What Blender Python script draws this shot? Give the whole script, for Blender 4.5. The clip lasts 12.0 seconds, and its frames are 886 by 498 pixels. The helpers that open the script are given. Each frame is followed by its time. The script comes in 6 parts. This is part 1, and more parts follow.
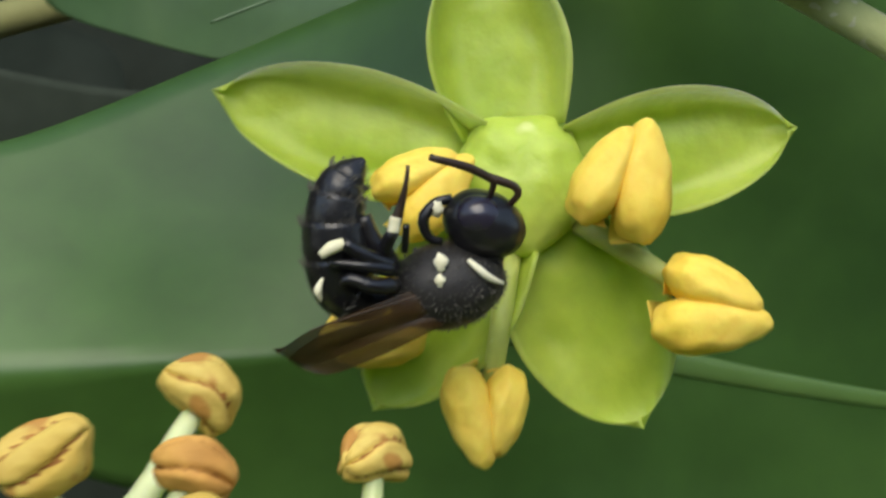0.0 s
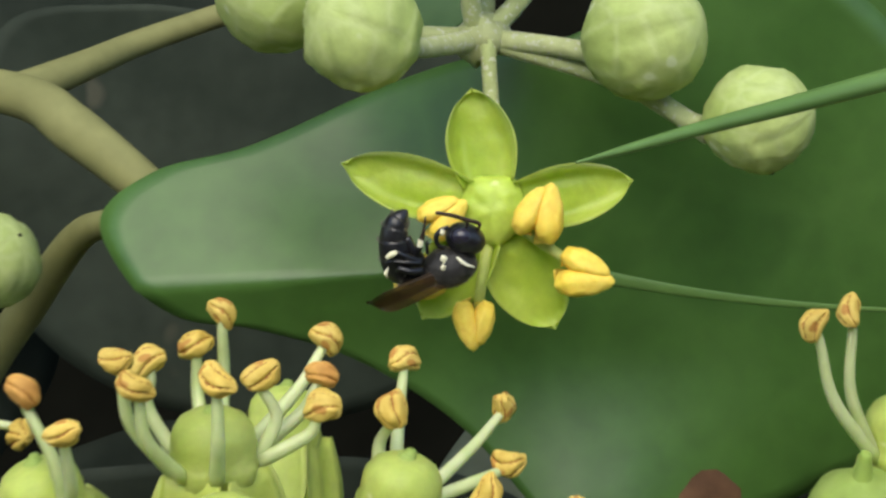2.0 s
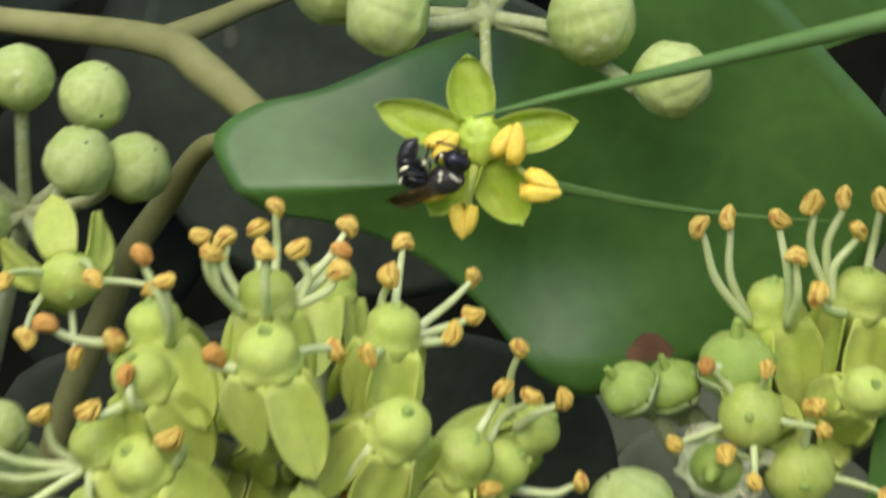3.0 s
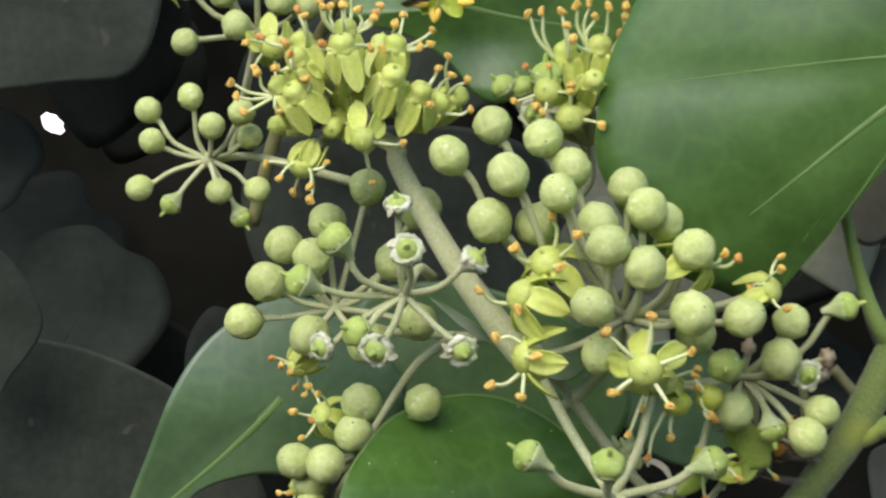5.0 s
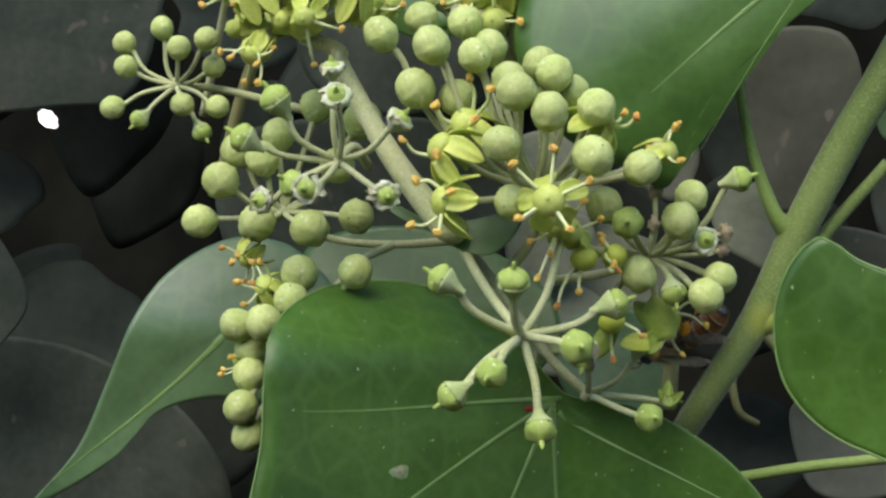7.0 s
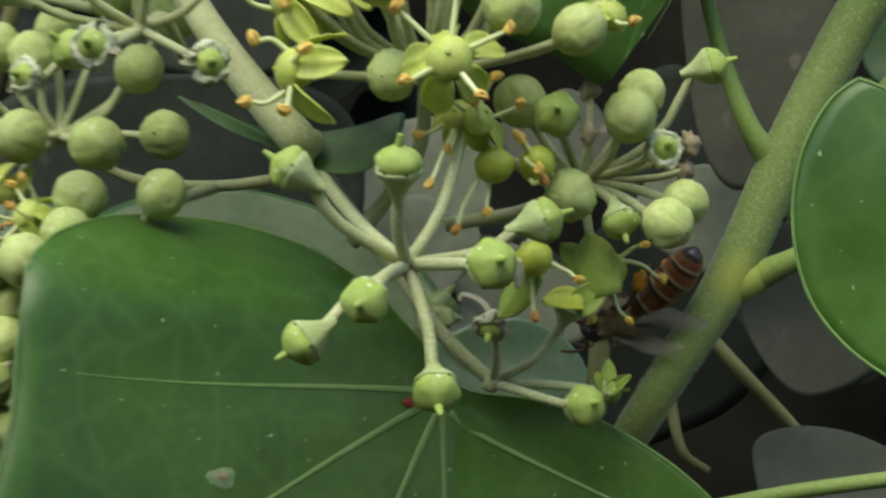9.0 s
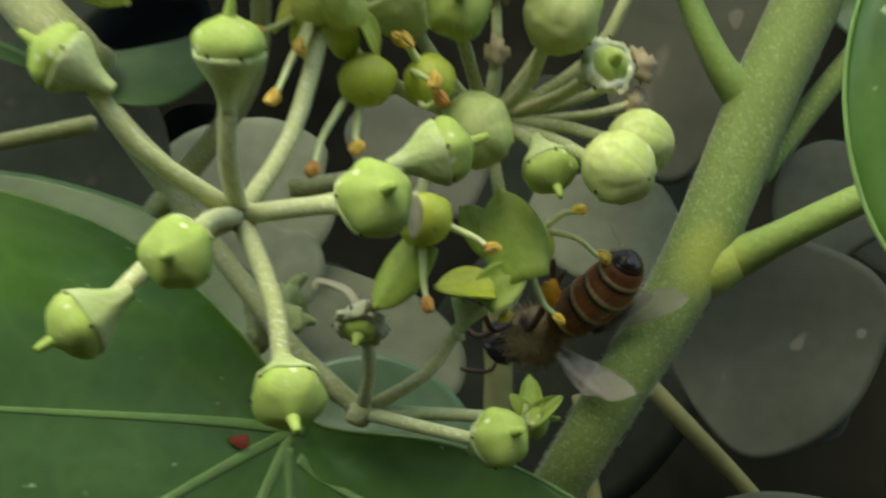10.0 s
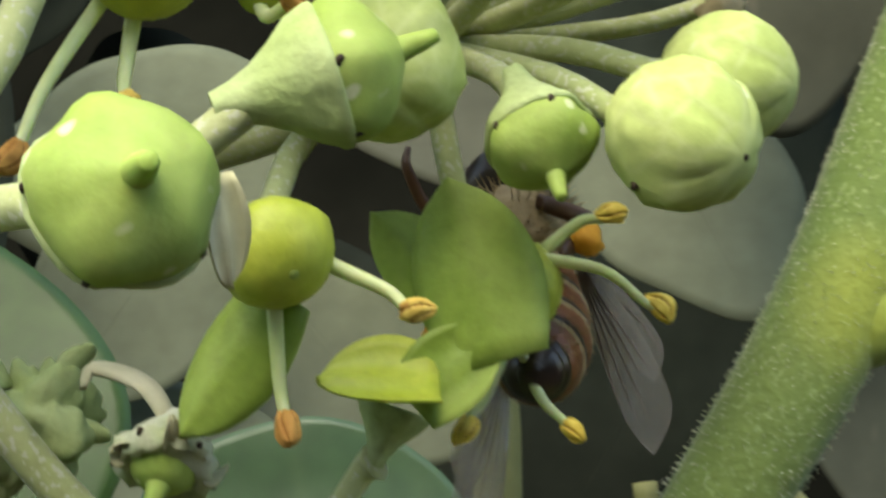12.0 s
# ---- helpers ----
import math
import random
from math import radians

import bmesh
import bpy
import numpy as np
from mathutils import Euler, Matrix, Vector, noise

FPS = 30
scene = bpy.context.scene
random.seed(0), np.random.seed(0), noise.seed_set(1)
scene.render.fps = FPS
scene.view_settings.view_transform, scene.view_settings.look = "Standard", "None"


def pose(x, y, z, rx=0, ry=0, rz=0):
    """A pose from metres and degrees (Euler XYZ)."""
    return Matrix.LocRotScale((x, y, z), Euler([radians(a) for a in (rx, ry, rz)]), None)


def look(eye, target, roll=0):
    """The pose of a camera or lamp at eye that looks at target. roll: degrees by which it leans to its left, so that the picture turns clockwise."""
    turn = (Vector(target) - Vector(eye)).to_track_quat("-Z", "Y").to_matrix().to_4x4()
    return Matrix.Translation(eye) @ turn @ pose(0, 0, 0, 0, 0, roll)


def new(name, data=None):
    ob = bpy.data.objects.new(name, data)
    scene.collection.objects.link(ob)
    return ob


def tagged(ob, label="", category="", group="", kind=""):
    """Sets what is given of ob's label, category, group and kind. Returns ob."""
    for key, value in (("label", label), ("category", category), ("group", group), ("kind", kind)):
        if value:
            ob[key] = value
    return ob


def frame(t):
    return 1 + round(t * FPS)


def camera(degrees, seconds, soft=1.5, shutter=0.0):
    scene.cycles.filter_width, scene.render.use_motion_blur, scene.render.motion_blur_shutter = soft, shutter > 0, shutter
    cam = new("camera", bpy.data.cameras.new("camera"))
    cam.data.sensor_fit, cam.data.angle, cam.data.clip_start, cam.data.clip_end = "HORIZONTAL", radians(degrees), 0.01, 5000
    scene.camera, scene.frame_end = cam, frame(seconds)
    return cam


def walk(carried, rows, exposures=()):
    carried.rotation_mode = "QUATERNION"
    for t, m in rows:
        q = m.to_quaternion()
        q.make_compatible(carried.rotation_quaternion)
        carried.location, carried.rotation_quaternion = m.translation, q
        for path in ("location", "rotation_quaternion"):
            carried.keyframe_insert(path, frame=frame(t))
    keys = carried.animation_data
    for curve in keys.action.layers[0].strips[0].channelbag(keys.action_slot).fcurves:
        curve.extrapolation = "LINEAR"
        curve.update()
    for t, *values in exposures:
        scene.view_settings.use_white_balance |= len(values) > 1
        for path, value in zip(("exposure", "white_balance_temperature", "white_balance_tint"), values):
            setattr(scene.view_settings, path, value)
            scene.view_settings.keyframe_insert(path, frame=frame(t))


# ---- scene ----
U = 0.01  # lengths below are written in centimetres
cam = camera(24.0, 12.0, soft=2.5, shutter=0.5)
walk(cam, [(t, look(Vector(eye) * U, Vector(target) * U, roll)) for t, eye, target, roll in [
    (0, (0.032, -1.869, 0.012), (0.988, 3.015, -0.471), 1.16),
    (0.5, (-0.048, -2.695, 0.312), (0.734, 2.174, -0.513), 0.74),
    (1, (-0.004, -3.431, 0.545), (0.663, 1.453, -0.298), 0.34),
    (1.5, (0.020, -4.322, 0.877), (0.523, 0.549, -0.137), 0.31),
    (2, (0.033, -5.248, 1.246), (0.476, -0.401, 0.101), 0.24),
    (2.5, (0.285, -6.466, 1.612), (0.461, -1.638, 0.323), 0.17),
    (3, (0.671, -8.102, 1.963), (0.658, -3.290, 0.603), 0.29),
    (3.2, (0.758, -9.045, 1.961), (0.647, -4.223, 0.646), 0.63),
    (3.5, (1.574, -10.771, 2.044), (1.115, -5.970, 0.723), -0.47),
    (3.6, (1.635, -11.355, 2.095), (1.183, -6.554, 0.774), 0.24),
    (3.7, (1.740, -12.086, 2.281), (1.280, -7.290, 0.943), -0.11),
    (5.3, (4.473, -22.940, 0.964), (3.782, -18.058, 0.133), 0.08),
    (5.5, (4.819, -23.124, 0.018), (4.089, -18.228, -0.687), 0.10),
    (6, (5.417, -23.789, -1.029), (4.615, -18.881, -1.542), 0.14),
    (6.5, (5.704, -24.424, -3.520), (4.905, -19.490, -3.658), 0.50),
    (6.7, (5.945, -24.654, -4.193), (5.130, -19.721, -4.223), 0.62),
    (8.3, (5.954, -22.972, -8.145), (5.217, -18.073, -7.470), 0.35),
    (8.5, (4.915, -20.789, -8.147), (4.352, -15.872, -7.434), -0.01),
    (8.7, (4.410, -18.692, -8.199), (3.967, -13.770, -7.438), 0.31),
    (9, (4.399, -16.777, -8.119), (4.034, -11.858, -7.301), 0.82),
    (9.5, (3.952, -13.818, -8.144), (3.804, -8.915, -7.173), 0.01),
    (9.8, (3.670, -12.355, -8.377), (3.680, -7.479, -7.270), -0.18),
    (10, (3.730, -11.095, -8.317), (3.840, -6.239, -7.129), -0.70),
    (10.1, (3.694, -10.716, -8.289), (3.844, -5.862, -7.098), -0.64),
    (10.5, (3.849, -9.216, -7.900), (4.138, -4.372, -6.695), -0.77),
    (10.6, (3.732, -8.778, -7.820), (4.041, -3.938, -6.603), -0.80),
    (10.8, (3.735, -7.660, -7.719), (4.094, -2.830, -6.477), -1.25),
    (11, (3.755, -6.864, -7.447), (4.212, -2.031, -6.250), -0.85),
    (11.2, (3.974, -6.602, -7.221), (4.298, -1.739, -6.102), -0.29),
    (11.5, (4.233, -5.869, -6.931), (4.487, -0.992, -5.860), -0.30),
    (11.6, (4.319, -5.707, -6.836), (4.480, -0.824, -5.774), -0.49),
    (12, (4.517, -5.235, -6.507), (4.355, -0.341, -5.495), -1.10),
]],
     exposures=[(0, 0.95, 7100, 6), (1.5, 1.05, 7100, 6), (3.7, 1.14, 7200, 9), (5.3, 1.42, 6750, 21), (6.7, 1.4, 6800, 16), (8.3, 1.3, 7000, 10), (9.0, 1.32, 7150, 7), (9.5, 1.34, 7700, 1), (10.5, 1.86, 8000, 0), (12, 2.05, 7800, 5)])

# ---- light: open shade under a bright sky ----
world = bpy.data.worlds.new("sky")
scene.world = world
world.use_nodes = True
wn = world.node_tree.nodes
sky = wn.new("ShaderNodeTexSky")
sky.sky_type, sky.sun_disc = "NISHITA", False
sky.sun_elevation, sky.sun_rotation = radians(52), radians(200)
wn["Background"].inputs["Strength"].default_value = 0.15
world.node_tree.links.new(sky.outputs[0], wn["Background"].inputs["Color"])
sun_data = bpy.data.lights.new("sun", "SUN")
sun_data.energy, sun_data.angle, sun_data.color = 1.15, radians(50), (1.0, 0.96, 0.88)
sun = new("sun", sun_data)
sun.matrix_world = look((-0.35, -1.3, 1.5), (0, 0, 0))


# ---- materials ----
def material(name, base, alt, rough=0.5, scale=60.0, fine=400.0, bump=0.15, spec=0.4, fleck=None, fleck_at=0.72,
             fleck_scale=250.0, sheen=0.0, alpha=1.0, depth=0.00012, random_amount=0.12, sss=0.0, coat=0.0, net=None, net_scale=210, patch=None):
    m = bpy.data.materials.new(name)
    m.use_nodes = True
    n, ln = m.node_tree.nodes, m.node_tree.links
    b = n["Principled BSDF"]
    coord = n.new("ShaderNodeTexCoord")
    big = n.new("ShaderNodeTexNoise")
    big.inputs["Scale"].default_value, big.inputs["Detail"].default_value = scale, 4
    small = n.new("ShaderNodeTexNoise")
    small.inputs["Scale"].default_value, small.inputs["Detail"].default_value = fine, 3
    for x in (big, small):
        ln.new(coord.outputs["Object"], x.inputs["Vector"])
    ramp = n.new("ShaderNodeValToRGB")
    ramp.color_ramp.elements[0].position, ramp.color_ramp.elements[1].position = 0.3, 0.7
    ramp.color_ramp.elements[0].color, ramp.color_ramp.elements[1].color = (*base, 1), (*alt, 1)
    ln.new(big.outputs["Fac"], ramp.inputs["Fac"])
    grain = n.new("ShaderNodeMix")
    grain.data_type, grain.blend_type = "RGBA", "OVERLAY"
    grain.inputs["Factor"].default_value = 0.25
    ln.new(ramp.outputs["Color"], grain.inputs["A"])
    ln.new(small.outputs["Fac"], grain.inputs["B"])
    col = grain.outputs["Result"]
    if fleck:
        spots = n.new("ShaderNodeTexNoise")
        spots.inputs["Scale"].default_value, spots.inputs["Detail"].default_value = fleck_scale, 1
        ln.new(coord.outputs["Object"], spots.inputs["Vector"])
        cut = n.new("ShaderNodeMapRange")
        cut.inputs["From Min"].default_value, cut.inputs["From Max"].default_value = fleck_at, fleck_at + 0.05
        ln.new(spots.outputs["Fac"], cut.inputs["Value"])
        mix = n.new("ShaderNodeMix")
        mix.data_type = "RGBA"
        mix.inputs["B"].default_value = (*fleck, 1)
        ln.new(cut.outputs["Result"], mix.inputs["Factor"])
        ln.new(col, mix.inputs["A"])
        col = mix.outputs["Result"]
    if net:
        bend = n.new("ShaderNodeMix")
        bend.data_type = "VECTOR"
        bend.inputs["Factor"].default_value = 0.004
        ln.new(coord.outputs["Object"], bend.inputs["A"])
        ln.new(big.outputs["Color"], bend.inputs["B"])
        cells = n.new("ShaderNodeTexVoronoi")
        cells.feature = "DISTANCE_TO_EDGE"
        cells.inputs["Scale"].default_value = net_scale
        ln.new(bend.outputs["Result"], cells.inputs["Vector"])
        lines = n.new("ShaderNodeMapRange")
        lines.inputs["From Min"].default_value, lines.inputs["From Max"].default_value = 0.0, 0.14
        lines.inputs["To Min"].default_value, lines.inputs["To Max"].default_value = 0.24, 0.0
        ln.new(cells.outputs["Distance"], lines.inputs["Value"])
        web = n.new("ShaderNodeMix")
        web.data_type = "RGBA"
        web.inputs["B"].default_value = (*net, 1)
        ln.new(lines.outputs["Result"], web.inputs["Factor"])
        ln.new(col, web.inputs["A"])
        col = web.outputs["Result"]
    if patch:
        off = n.new("ShaderNodeVectorMath")
        off.operation = "SUBTRACT"
        off.inputs[1].default_value = [q * U for q in patch[0]]
        ln.new(coord.outputs["Object"], off.inputs[0])
        far = n.new("ShaderNodeVectorMath")
        far.operation = "LENGTH"
        ln.new(off.outputs["Vector"], far.inputs[0])
        reach = n.new("ShaderNodeMapRange")
        reach.inputs["From Min"].default_value, reach.inputs["From Max"].default_value = 0.0010, 0.0030
        reach.inputs["To Min"].default_value, reach.inputs["To Max"].default_value = 0.9, 0.0
        ln.new(far.outputs["Value"], reach.inputs["Value"])
        mix = n.new("ShaderNodeMix")
        mix.data_type = "RGBA"
        mix.inputs["B"].default_value = (*patch[1], 1)
        ln.new(reach.outputs["Result"], mix.inputs["Factor"])
        ln.new(col, mix.inputs["A"])
        col = mix.outputs["Result"]
    if random_amount:
        info = n.new("ShaderNodeObjectInfo")
        span = n.new("ShaderNodeMapRange")
        span.inputs["To Min"].default_value, span.inputs["To Max"].default_value = 1 - random_amount, 1 + random_amount
        ln.new(info.outputs["Random"], span.inputs["Value"])
        hsv = n.new("ShaderNodeHueSaturation")
        ln.new(span.outputs["Result"], hsv.inputs["Value"])
        ln.new(col, hsv.inputs["Color"])
        col = hsv.outputs["Color"]
    ln.new(col, b.inputs["Base Color"])
    b.inputs["Roughness"].default_value = rough
    b.inputs["Specular IOR Level"].default_value = spec
    b.inputs["Sheen Weight"].default_value = sheen
    b.inputs["Alpha"].default_value = alpha
    if coat:
        b.inputs["Coat Weight"].default_value, b.inputs["Coat Roughness"].default_value = coat, 0.3
    if sss:
        b.inputs["Subsurface Weight"].default_value = sss
        b.inputs["Subsurface Radius"].default_value = (0.6, 1.0, 0.25)
        b.inputs["Subsurface Scale"].default_value = 0.0015
    bp = n.new("ShaderNodeBump")
    bp.inputs["Strength"].default_value, bp.inputs["Distance"].default_value = bump, depth
    ln.new(small.outputs["Fac"], bp.inputs["Height"])
    ln.new(bp.outputs["Normal"], b.inputs["Normal"])
    return m


BUD = material("bud_green", (0.31, 0.40, 0.10), (0.465, 0.525, 0.21), 0.62, 170, 1800, 0.35, 0.22, (0.5, 0.56, 0.3), 0.68, 900, net=(0.56, 0.62, 0.32), net_scale=620)
FLOWER_PALE = material("flower_pale_green", (0.37, 0.455, 0.085), (0.47, 0.53, 0.145), 0.5, 300, 2200, 0.4, 0.3, (0.52, 0.57, 0.24), 0.70, 1500, sss=0.2)
FLOWER = material("flower_green", (0.34, 0.46, 0.055), (0.46, 0.55, 0.10), 0.45, 300, 2200, 0.5, 0.35, (0.52, 0.58, 0.2), 0.68, 1400, sss=0.15)
PETAL = material("petal_green", (0.31, 0.455, 0.036), (0.45, 0.575, 0.085), 0.45, 260, 1800, 0.35, 0.35, sss=0.35)
PALE_PETAL = material("pale_petal", (0.37, 0.46, 0.075), (0.47, 0.535, 0.135), 0.5, 300, 1600, 0.35, 0.3, sss=0.2)
FILAMENT = material("filament", (0.47, 0.56, 0.23), (0.62, 0.68, 0.36), 0.4, 300, 1500, 0.1, sss=0.2)
POLLEN = material("pollen_yellow", (0.76, 0.51, 0.05), (0.86, 0.63, 0.12), 0.6, 500, 3500, 0.3, 0.25, sss=0.15)
PELLET = material("pollen_pellet", (0.62, 0.26, 0.02), (0.78, 0.38, 0.05), 0.65, 600, 3500, 0.4, 0.2, random_amount=0)
ANTHER = material("anther_orange", (0.56, 0.37, 0.065), (0.72, 0.53, 0.14), 0.6, 700, 3000, 0.5, 0.25, (0.48, 0.24, 0.055), 0.60, 1400)
ANTHER_YELLOW = material("anther_yellow", (0.62, 0.42, 0.05), (0.76, 0.58, 0.12), 0.6, 700, 3000, 0.4, 0.25)
FURROW = material("anther_furrow", (0.27, 0.115, 0.03), (0.42, 0.20, 0.055), 0.7, 700, 3000, 0.3, 0.15)
ANTHER_OLD = material("anther_brown", (0.42, 0.19, 0.045), (0.62, 0.34, 0.09), 0.65, 900, 3000, 0.4, 0.2)
# darker stalk copy; the shade on the rear stalks is in this colour
STALK_DIM = material("stalk_shade_tint", (0.165, 0.165, 0.06), (0.25, 0.245, 0.10), 0.7, 100, 900, 0.4, 0.2)
STALK = material("stalk_green", (0.30, 0.35, 0.135), (0.44, 0.47, 0.235), 0.65, 150, 2500, 0.5, 0.25, (0.47, 0.49, 0.33), 0.58, 4500, sheen=0.15)
NODE_PATCH = ((0.13, -0.20, -0.04), (0.29, 0.345, 0.062))  # yellow-green where the side shoot leaves the stem
STEM = material("stem_green", (0.103, 0.170, 0.033), (0.175, 0.235, 0.064), 0.65, 70, 2500, 0.6, 0.22, (0.235, 0.31, 0.11), 0.60, 4200, sheen=0.16, random_amount=0, patch=NODE_PATCH)
DULL_PETAL = material("dull_petal_green", (0.19, 0.29, 0.04), (0.29, 0.38, 0.085), 0.5, 260, 1800, 0.4, 0.3, sss=0.1)
LIME = material("lime_green", (0.33, 0.40, 0.035), (0.43, 0.48, 0.08), 0.45, 300, 2200, 0.4, 0.35, sss=0.1)
FLAP = material("withered_flap", (0.34, 0.34, 0.19), (0.52, 0.49, 0.34), 0.75, 300, 1500, 0.5, 0.2)
STEM_YOUNG = material("young_stem_green", (0.122, 0.212, 0.038), (0.20, 0.285, 0.072), 0.62, 70, 2500, 0.45, 0.22, (0.23, 0.30, 0.105), 0.64, 5000, sheen=0.14, random_amount=0, patch=NODE_PATCH)
CRUST = material("scurf_white", (0.30, 0.36, 0.17), (0.58, 0.59, 0.46), 0.85, 650, 1800, 0.8, 0.1)
RIM = material("rim_grey_green", (0.29, 0.375, 0.13), (0.37, 0.435, 0.215), 0.75, 260, 2500, 0.6, 0.2)
SPENT = material("spent_green", (0.24, 0.35, 0.062), (0.335, 0.42, 0.12), 0.62, 300, 1500, 0.5, 0.22, (0.52, 0.56, 0.33), 0.66, 900, sss=0.1)
DOT = material("dark_brown_speck", (0.02, 0.014, 0.009), (0.05, 0.035, 0.02), 0.7, 400, 1500, 0.4, 0.2)
TAN = material("shrivelled_tan", (0.24, 0.20, 0.11), (0.38, 0.32, 0.20), 0.8, 400, 1500, 0.6, 0.15)
BROWN_SPOT = material("brown_spot", (0.07, 0.035, 0.02), (0.14, 0.075, 0.04), 0.8, 300, 1200, 0.6, 0.15)
LEAF = material("leaf_green", (0.026, 0.074, 0.011), (0.064, 0.142, 0.028), 0.40, 62, 900, 0.14, 0.42, random_amount=0.06, coat=0.06, net=(0.075, 0.16, 0.035))
LEAF_DUSTY = material("leaf_dusty_green", (0.025, 0.076, 0.008), (0.058, 0.138, 0.018), 0.40, 60, 900, 0.15, 0.34, (0.30, 0.37, 0.22), 0.755, 1500, random_amount=0.04, coat=0.07, net=(0.085, 0.175, 0.04))
LEAF_PALE = material("leaf_pale_green", (0.042, 0.098, 0.034), (0.082, 0.152, 0.060), 0.40, 45, 700, 0.1, 0.5, random_amount=0.06, coat=0.15, net=(0.11, 0.18, 0.07))
VEIN = material("vein_green", (0.10, 0.20, 0.045), (0.15, 0.25, 0.075), 0.42, 60, 700, 0.1, random_amount=0.05)
# darkened leaf copy with the hedge's shade put into its colour
DIM_LEAF = material("leaf_shade_tint", (0.019, 0.026, 0.018), (0.039, 0.048, 0.034), 0.7, 90, 700, 0.2, 0.12, (0.06, 0.06, 0.042), 0.70, 300, random_amount=0.2)
# near-black leaf copy: the deep hedge's shade is in this colour
FAR_LEAF = material("leaf_deep_shade_tint", (0.010, 0.014, 0.010), (0.022, 0.027, 0.020), 0.75, 60, 500, 0.2, 0.06, random_amount=0.35)
# lighter step of the same shade painted into the leaf colour
DIM_PALE = material("leaf_faint_shade_tint", (0.046, 0.052, 0.035), (0.088, 0.092, 0.064), 0.7, 45, 500, 0.2, 0.12, (0.13, 0.125, 0.09), 0.70, 300, random_amount=0.15)
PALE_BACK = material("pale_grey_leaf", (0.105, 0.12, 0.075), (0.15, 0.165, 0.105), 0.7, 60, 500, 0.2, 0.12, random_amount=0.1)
# near-black brown paints in the deep shade behind the leaves
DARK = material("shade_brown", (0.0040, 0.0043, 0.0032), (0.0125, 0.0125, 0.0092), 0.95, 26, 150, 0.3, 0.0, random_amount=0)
SOIL = material("soil", (0.03, 0.022, 0.015), (0.07, 0.05, 0.035), 0.9, 8, 90, 0.6, 0.1, random_amount=0)
BLACK = material("chitin_black", (0.006, 0.006, 0.008), (0.017, 0.016, 0.017), 0.30, 600, 3600, 0.8, 0.5, (0.16, 0.16, 0.14), 0.74, 1900, random_amount=0, depth=0.00003)
BLACK_DULL = material("chitin_pitted", (0.011, 0.011, 0.012), (0.027, 0.025, 0.024), 0.55, 700, 5000, 1.0, 0.35, (0.10, 0.095, 0.085), 0.70, 2400, random_amount=0, depth=0.000015)
EYE = material("eye_dark", (0.016, 0.014, 0.024), (0.032, 0.028, 0.044), 0.22, 500, 6000, 0.1, 0.6, random_amount=0, depth=0.000015)
IVORY = material("ivory_mark", (0.75, 0.70, 0.45), (0.85, 0.82, 0.62), 0.5, 500, 3000, 0.1, random_amount=0)
AMBER = material("antenna_brown", (0.03, 0.018, 0.012), (0.06, 0.035, 0.022), 0.4, 600, 4000, 0.2, random_amount=0, depth=0.000015)
SMOKY = material("smoky_wing", (0.030, 0.017, 0.006), (0.065, 0.036, 0.013), 0.35, 500, 2500, 0.2, 0.3, alpha=0.62, random_amount=0, depth=0.000015)
CLEAR_WING = material("clear_wing", (0.32, 0.29, 0.24), (0.46, 0.43, 0.37), 0.10, 400, 1800, 0.3, 0.9, alpha=0.36, random_amount=0)
WING_VEIN = material("wing_vein", (0.035, 0.022, 0.013), (0.07, 0.045, 0.03), 0.5, 400, 2000, 0.1, random_amount=0)
HONEY = material("abdomen_amber", (0.135, 0.046, 0.017), (0.25, 0.098, 0.036), 0.4, 350, 2500, 0.4, 0.4, random_amount=0, depth=0.000015)
HONEY_DARK = material("abdomen_brown", (0.018, 0.011, 0.008), (0.04, 0.022, 0.014), 0.3, 350, 2500, 0.3, 0.5, random_amount=0, depth=0.000015)
FUZZ_GREY = material("grey_hair", (0.085, 0.082, 0.07), (0.18, 0.165, 0.14), 0.7, 700, 3500, 0.3, 0.2, random_amount=0)
FUZZ = material("bee_hair", (0.27, 0.19, 0.095), (0.42, 0.32, 0.18), 0.8, 700, 3500, 0.9, 0.15, random_amount=0)
LEG = material("leg_brown", (0.05, 0.022, 0.010), (0.10, 0.045, 0.018), 0.4, 500, 2500, 0.3, random_amount=0, depth=0.000015)
SCAR = material("scar_grey", (0.11, 0.19, 0.075), (0.27, 0.32, 0.20), 0.7, 900, 1500, 0.3, 0.3)
RED = material("red_mark", (0.16, 0.018, 0.010), (0.27, 0.04, 0.018), 0.5, 300, 1500, 0.2, random_amount=0)
# emission stands in for a bright glint on something dark; no real source
GLINT = bpy.data.materials.new("glint_glow")
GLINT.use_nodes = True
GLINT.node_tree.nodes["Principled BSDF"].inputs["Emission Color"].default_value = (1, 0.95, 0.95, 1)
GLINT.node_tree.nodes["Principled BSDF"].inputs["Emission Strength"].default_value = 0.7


# ---- building helpers ----
def cm(p):
    return Vector(p) * U


def finish(bm, mat, name, smooth=True):
    bmesh.ops.recalc_face_normals(bm, faces=bm.faces)
    me = bpy.data.meshes.new(name)
    bm.to_mesh(me)
    bm.free()
    me.materials.append(mat)
    if smooth:
        me.polygons.foreach_set("use_smooth", [True] * len(me.polygons))
    return me


def piece(name, mesh, parent, m=None, label=""):
    ob = new(name, mesh)
    ob.parent = parent
    if m is not None:
        ob.matrix_basis = m
    return tagged(ob, label) if label else ob


def part(name, bm, mat, parent, label="", m=None):
    return piece(name, finish(bm, mat, name), parent, m, label)


def thing(name, at, label, category, group="", kind=""):
    ob = new(name)
    ob.empty_display_size = 0.002
    ob.location = cm(at)
    return tagged(ob, label, category, group, kind)


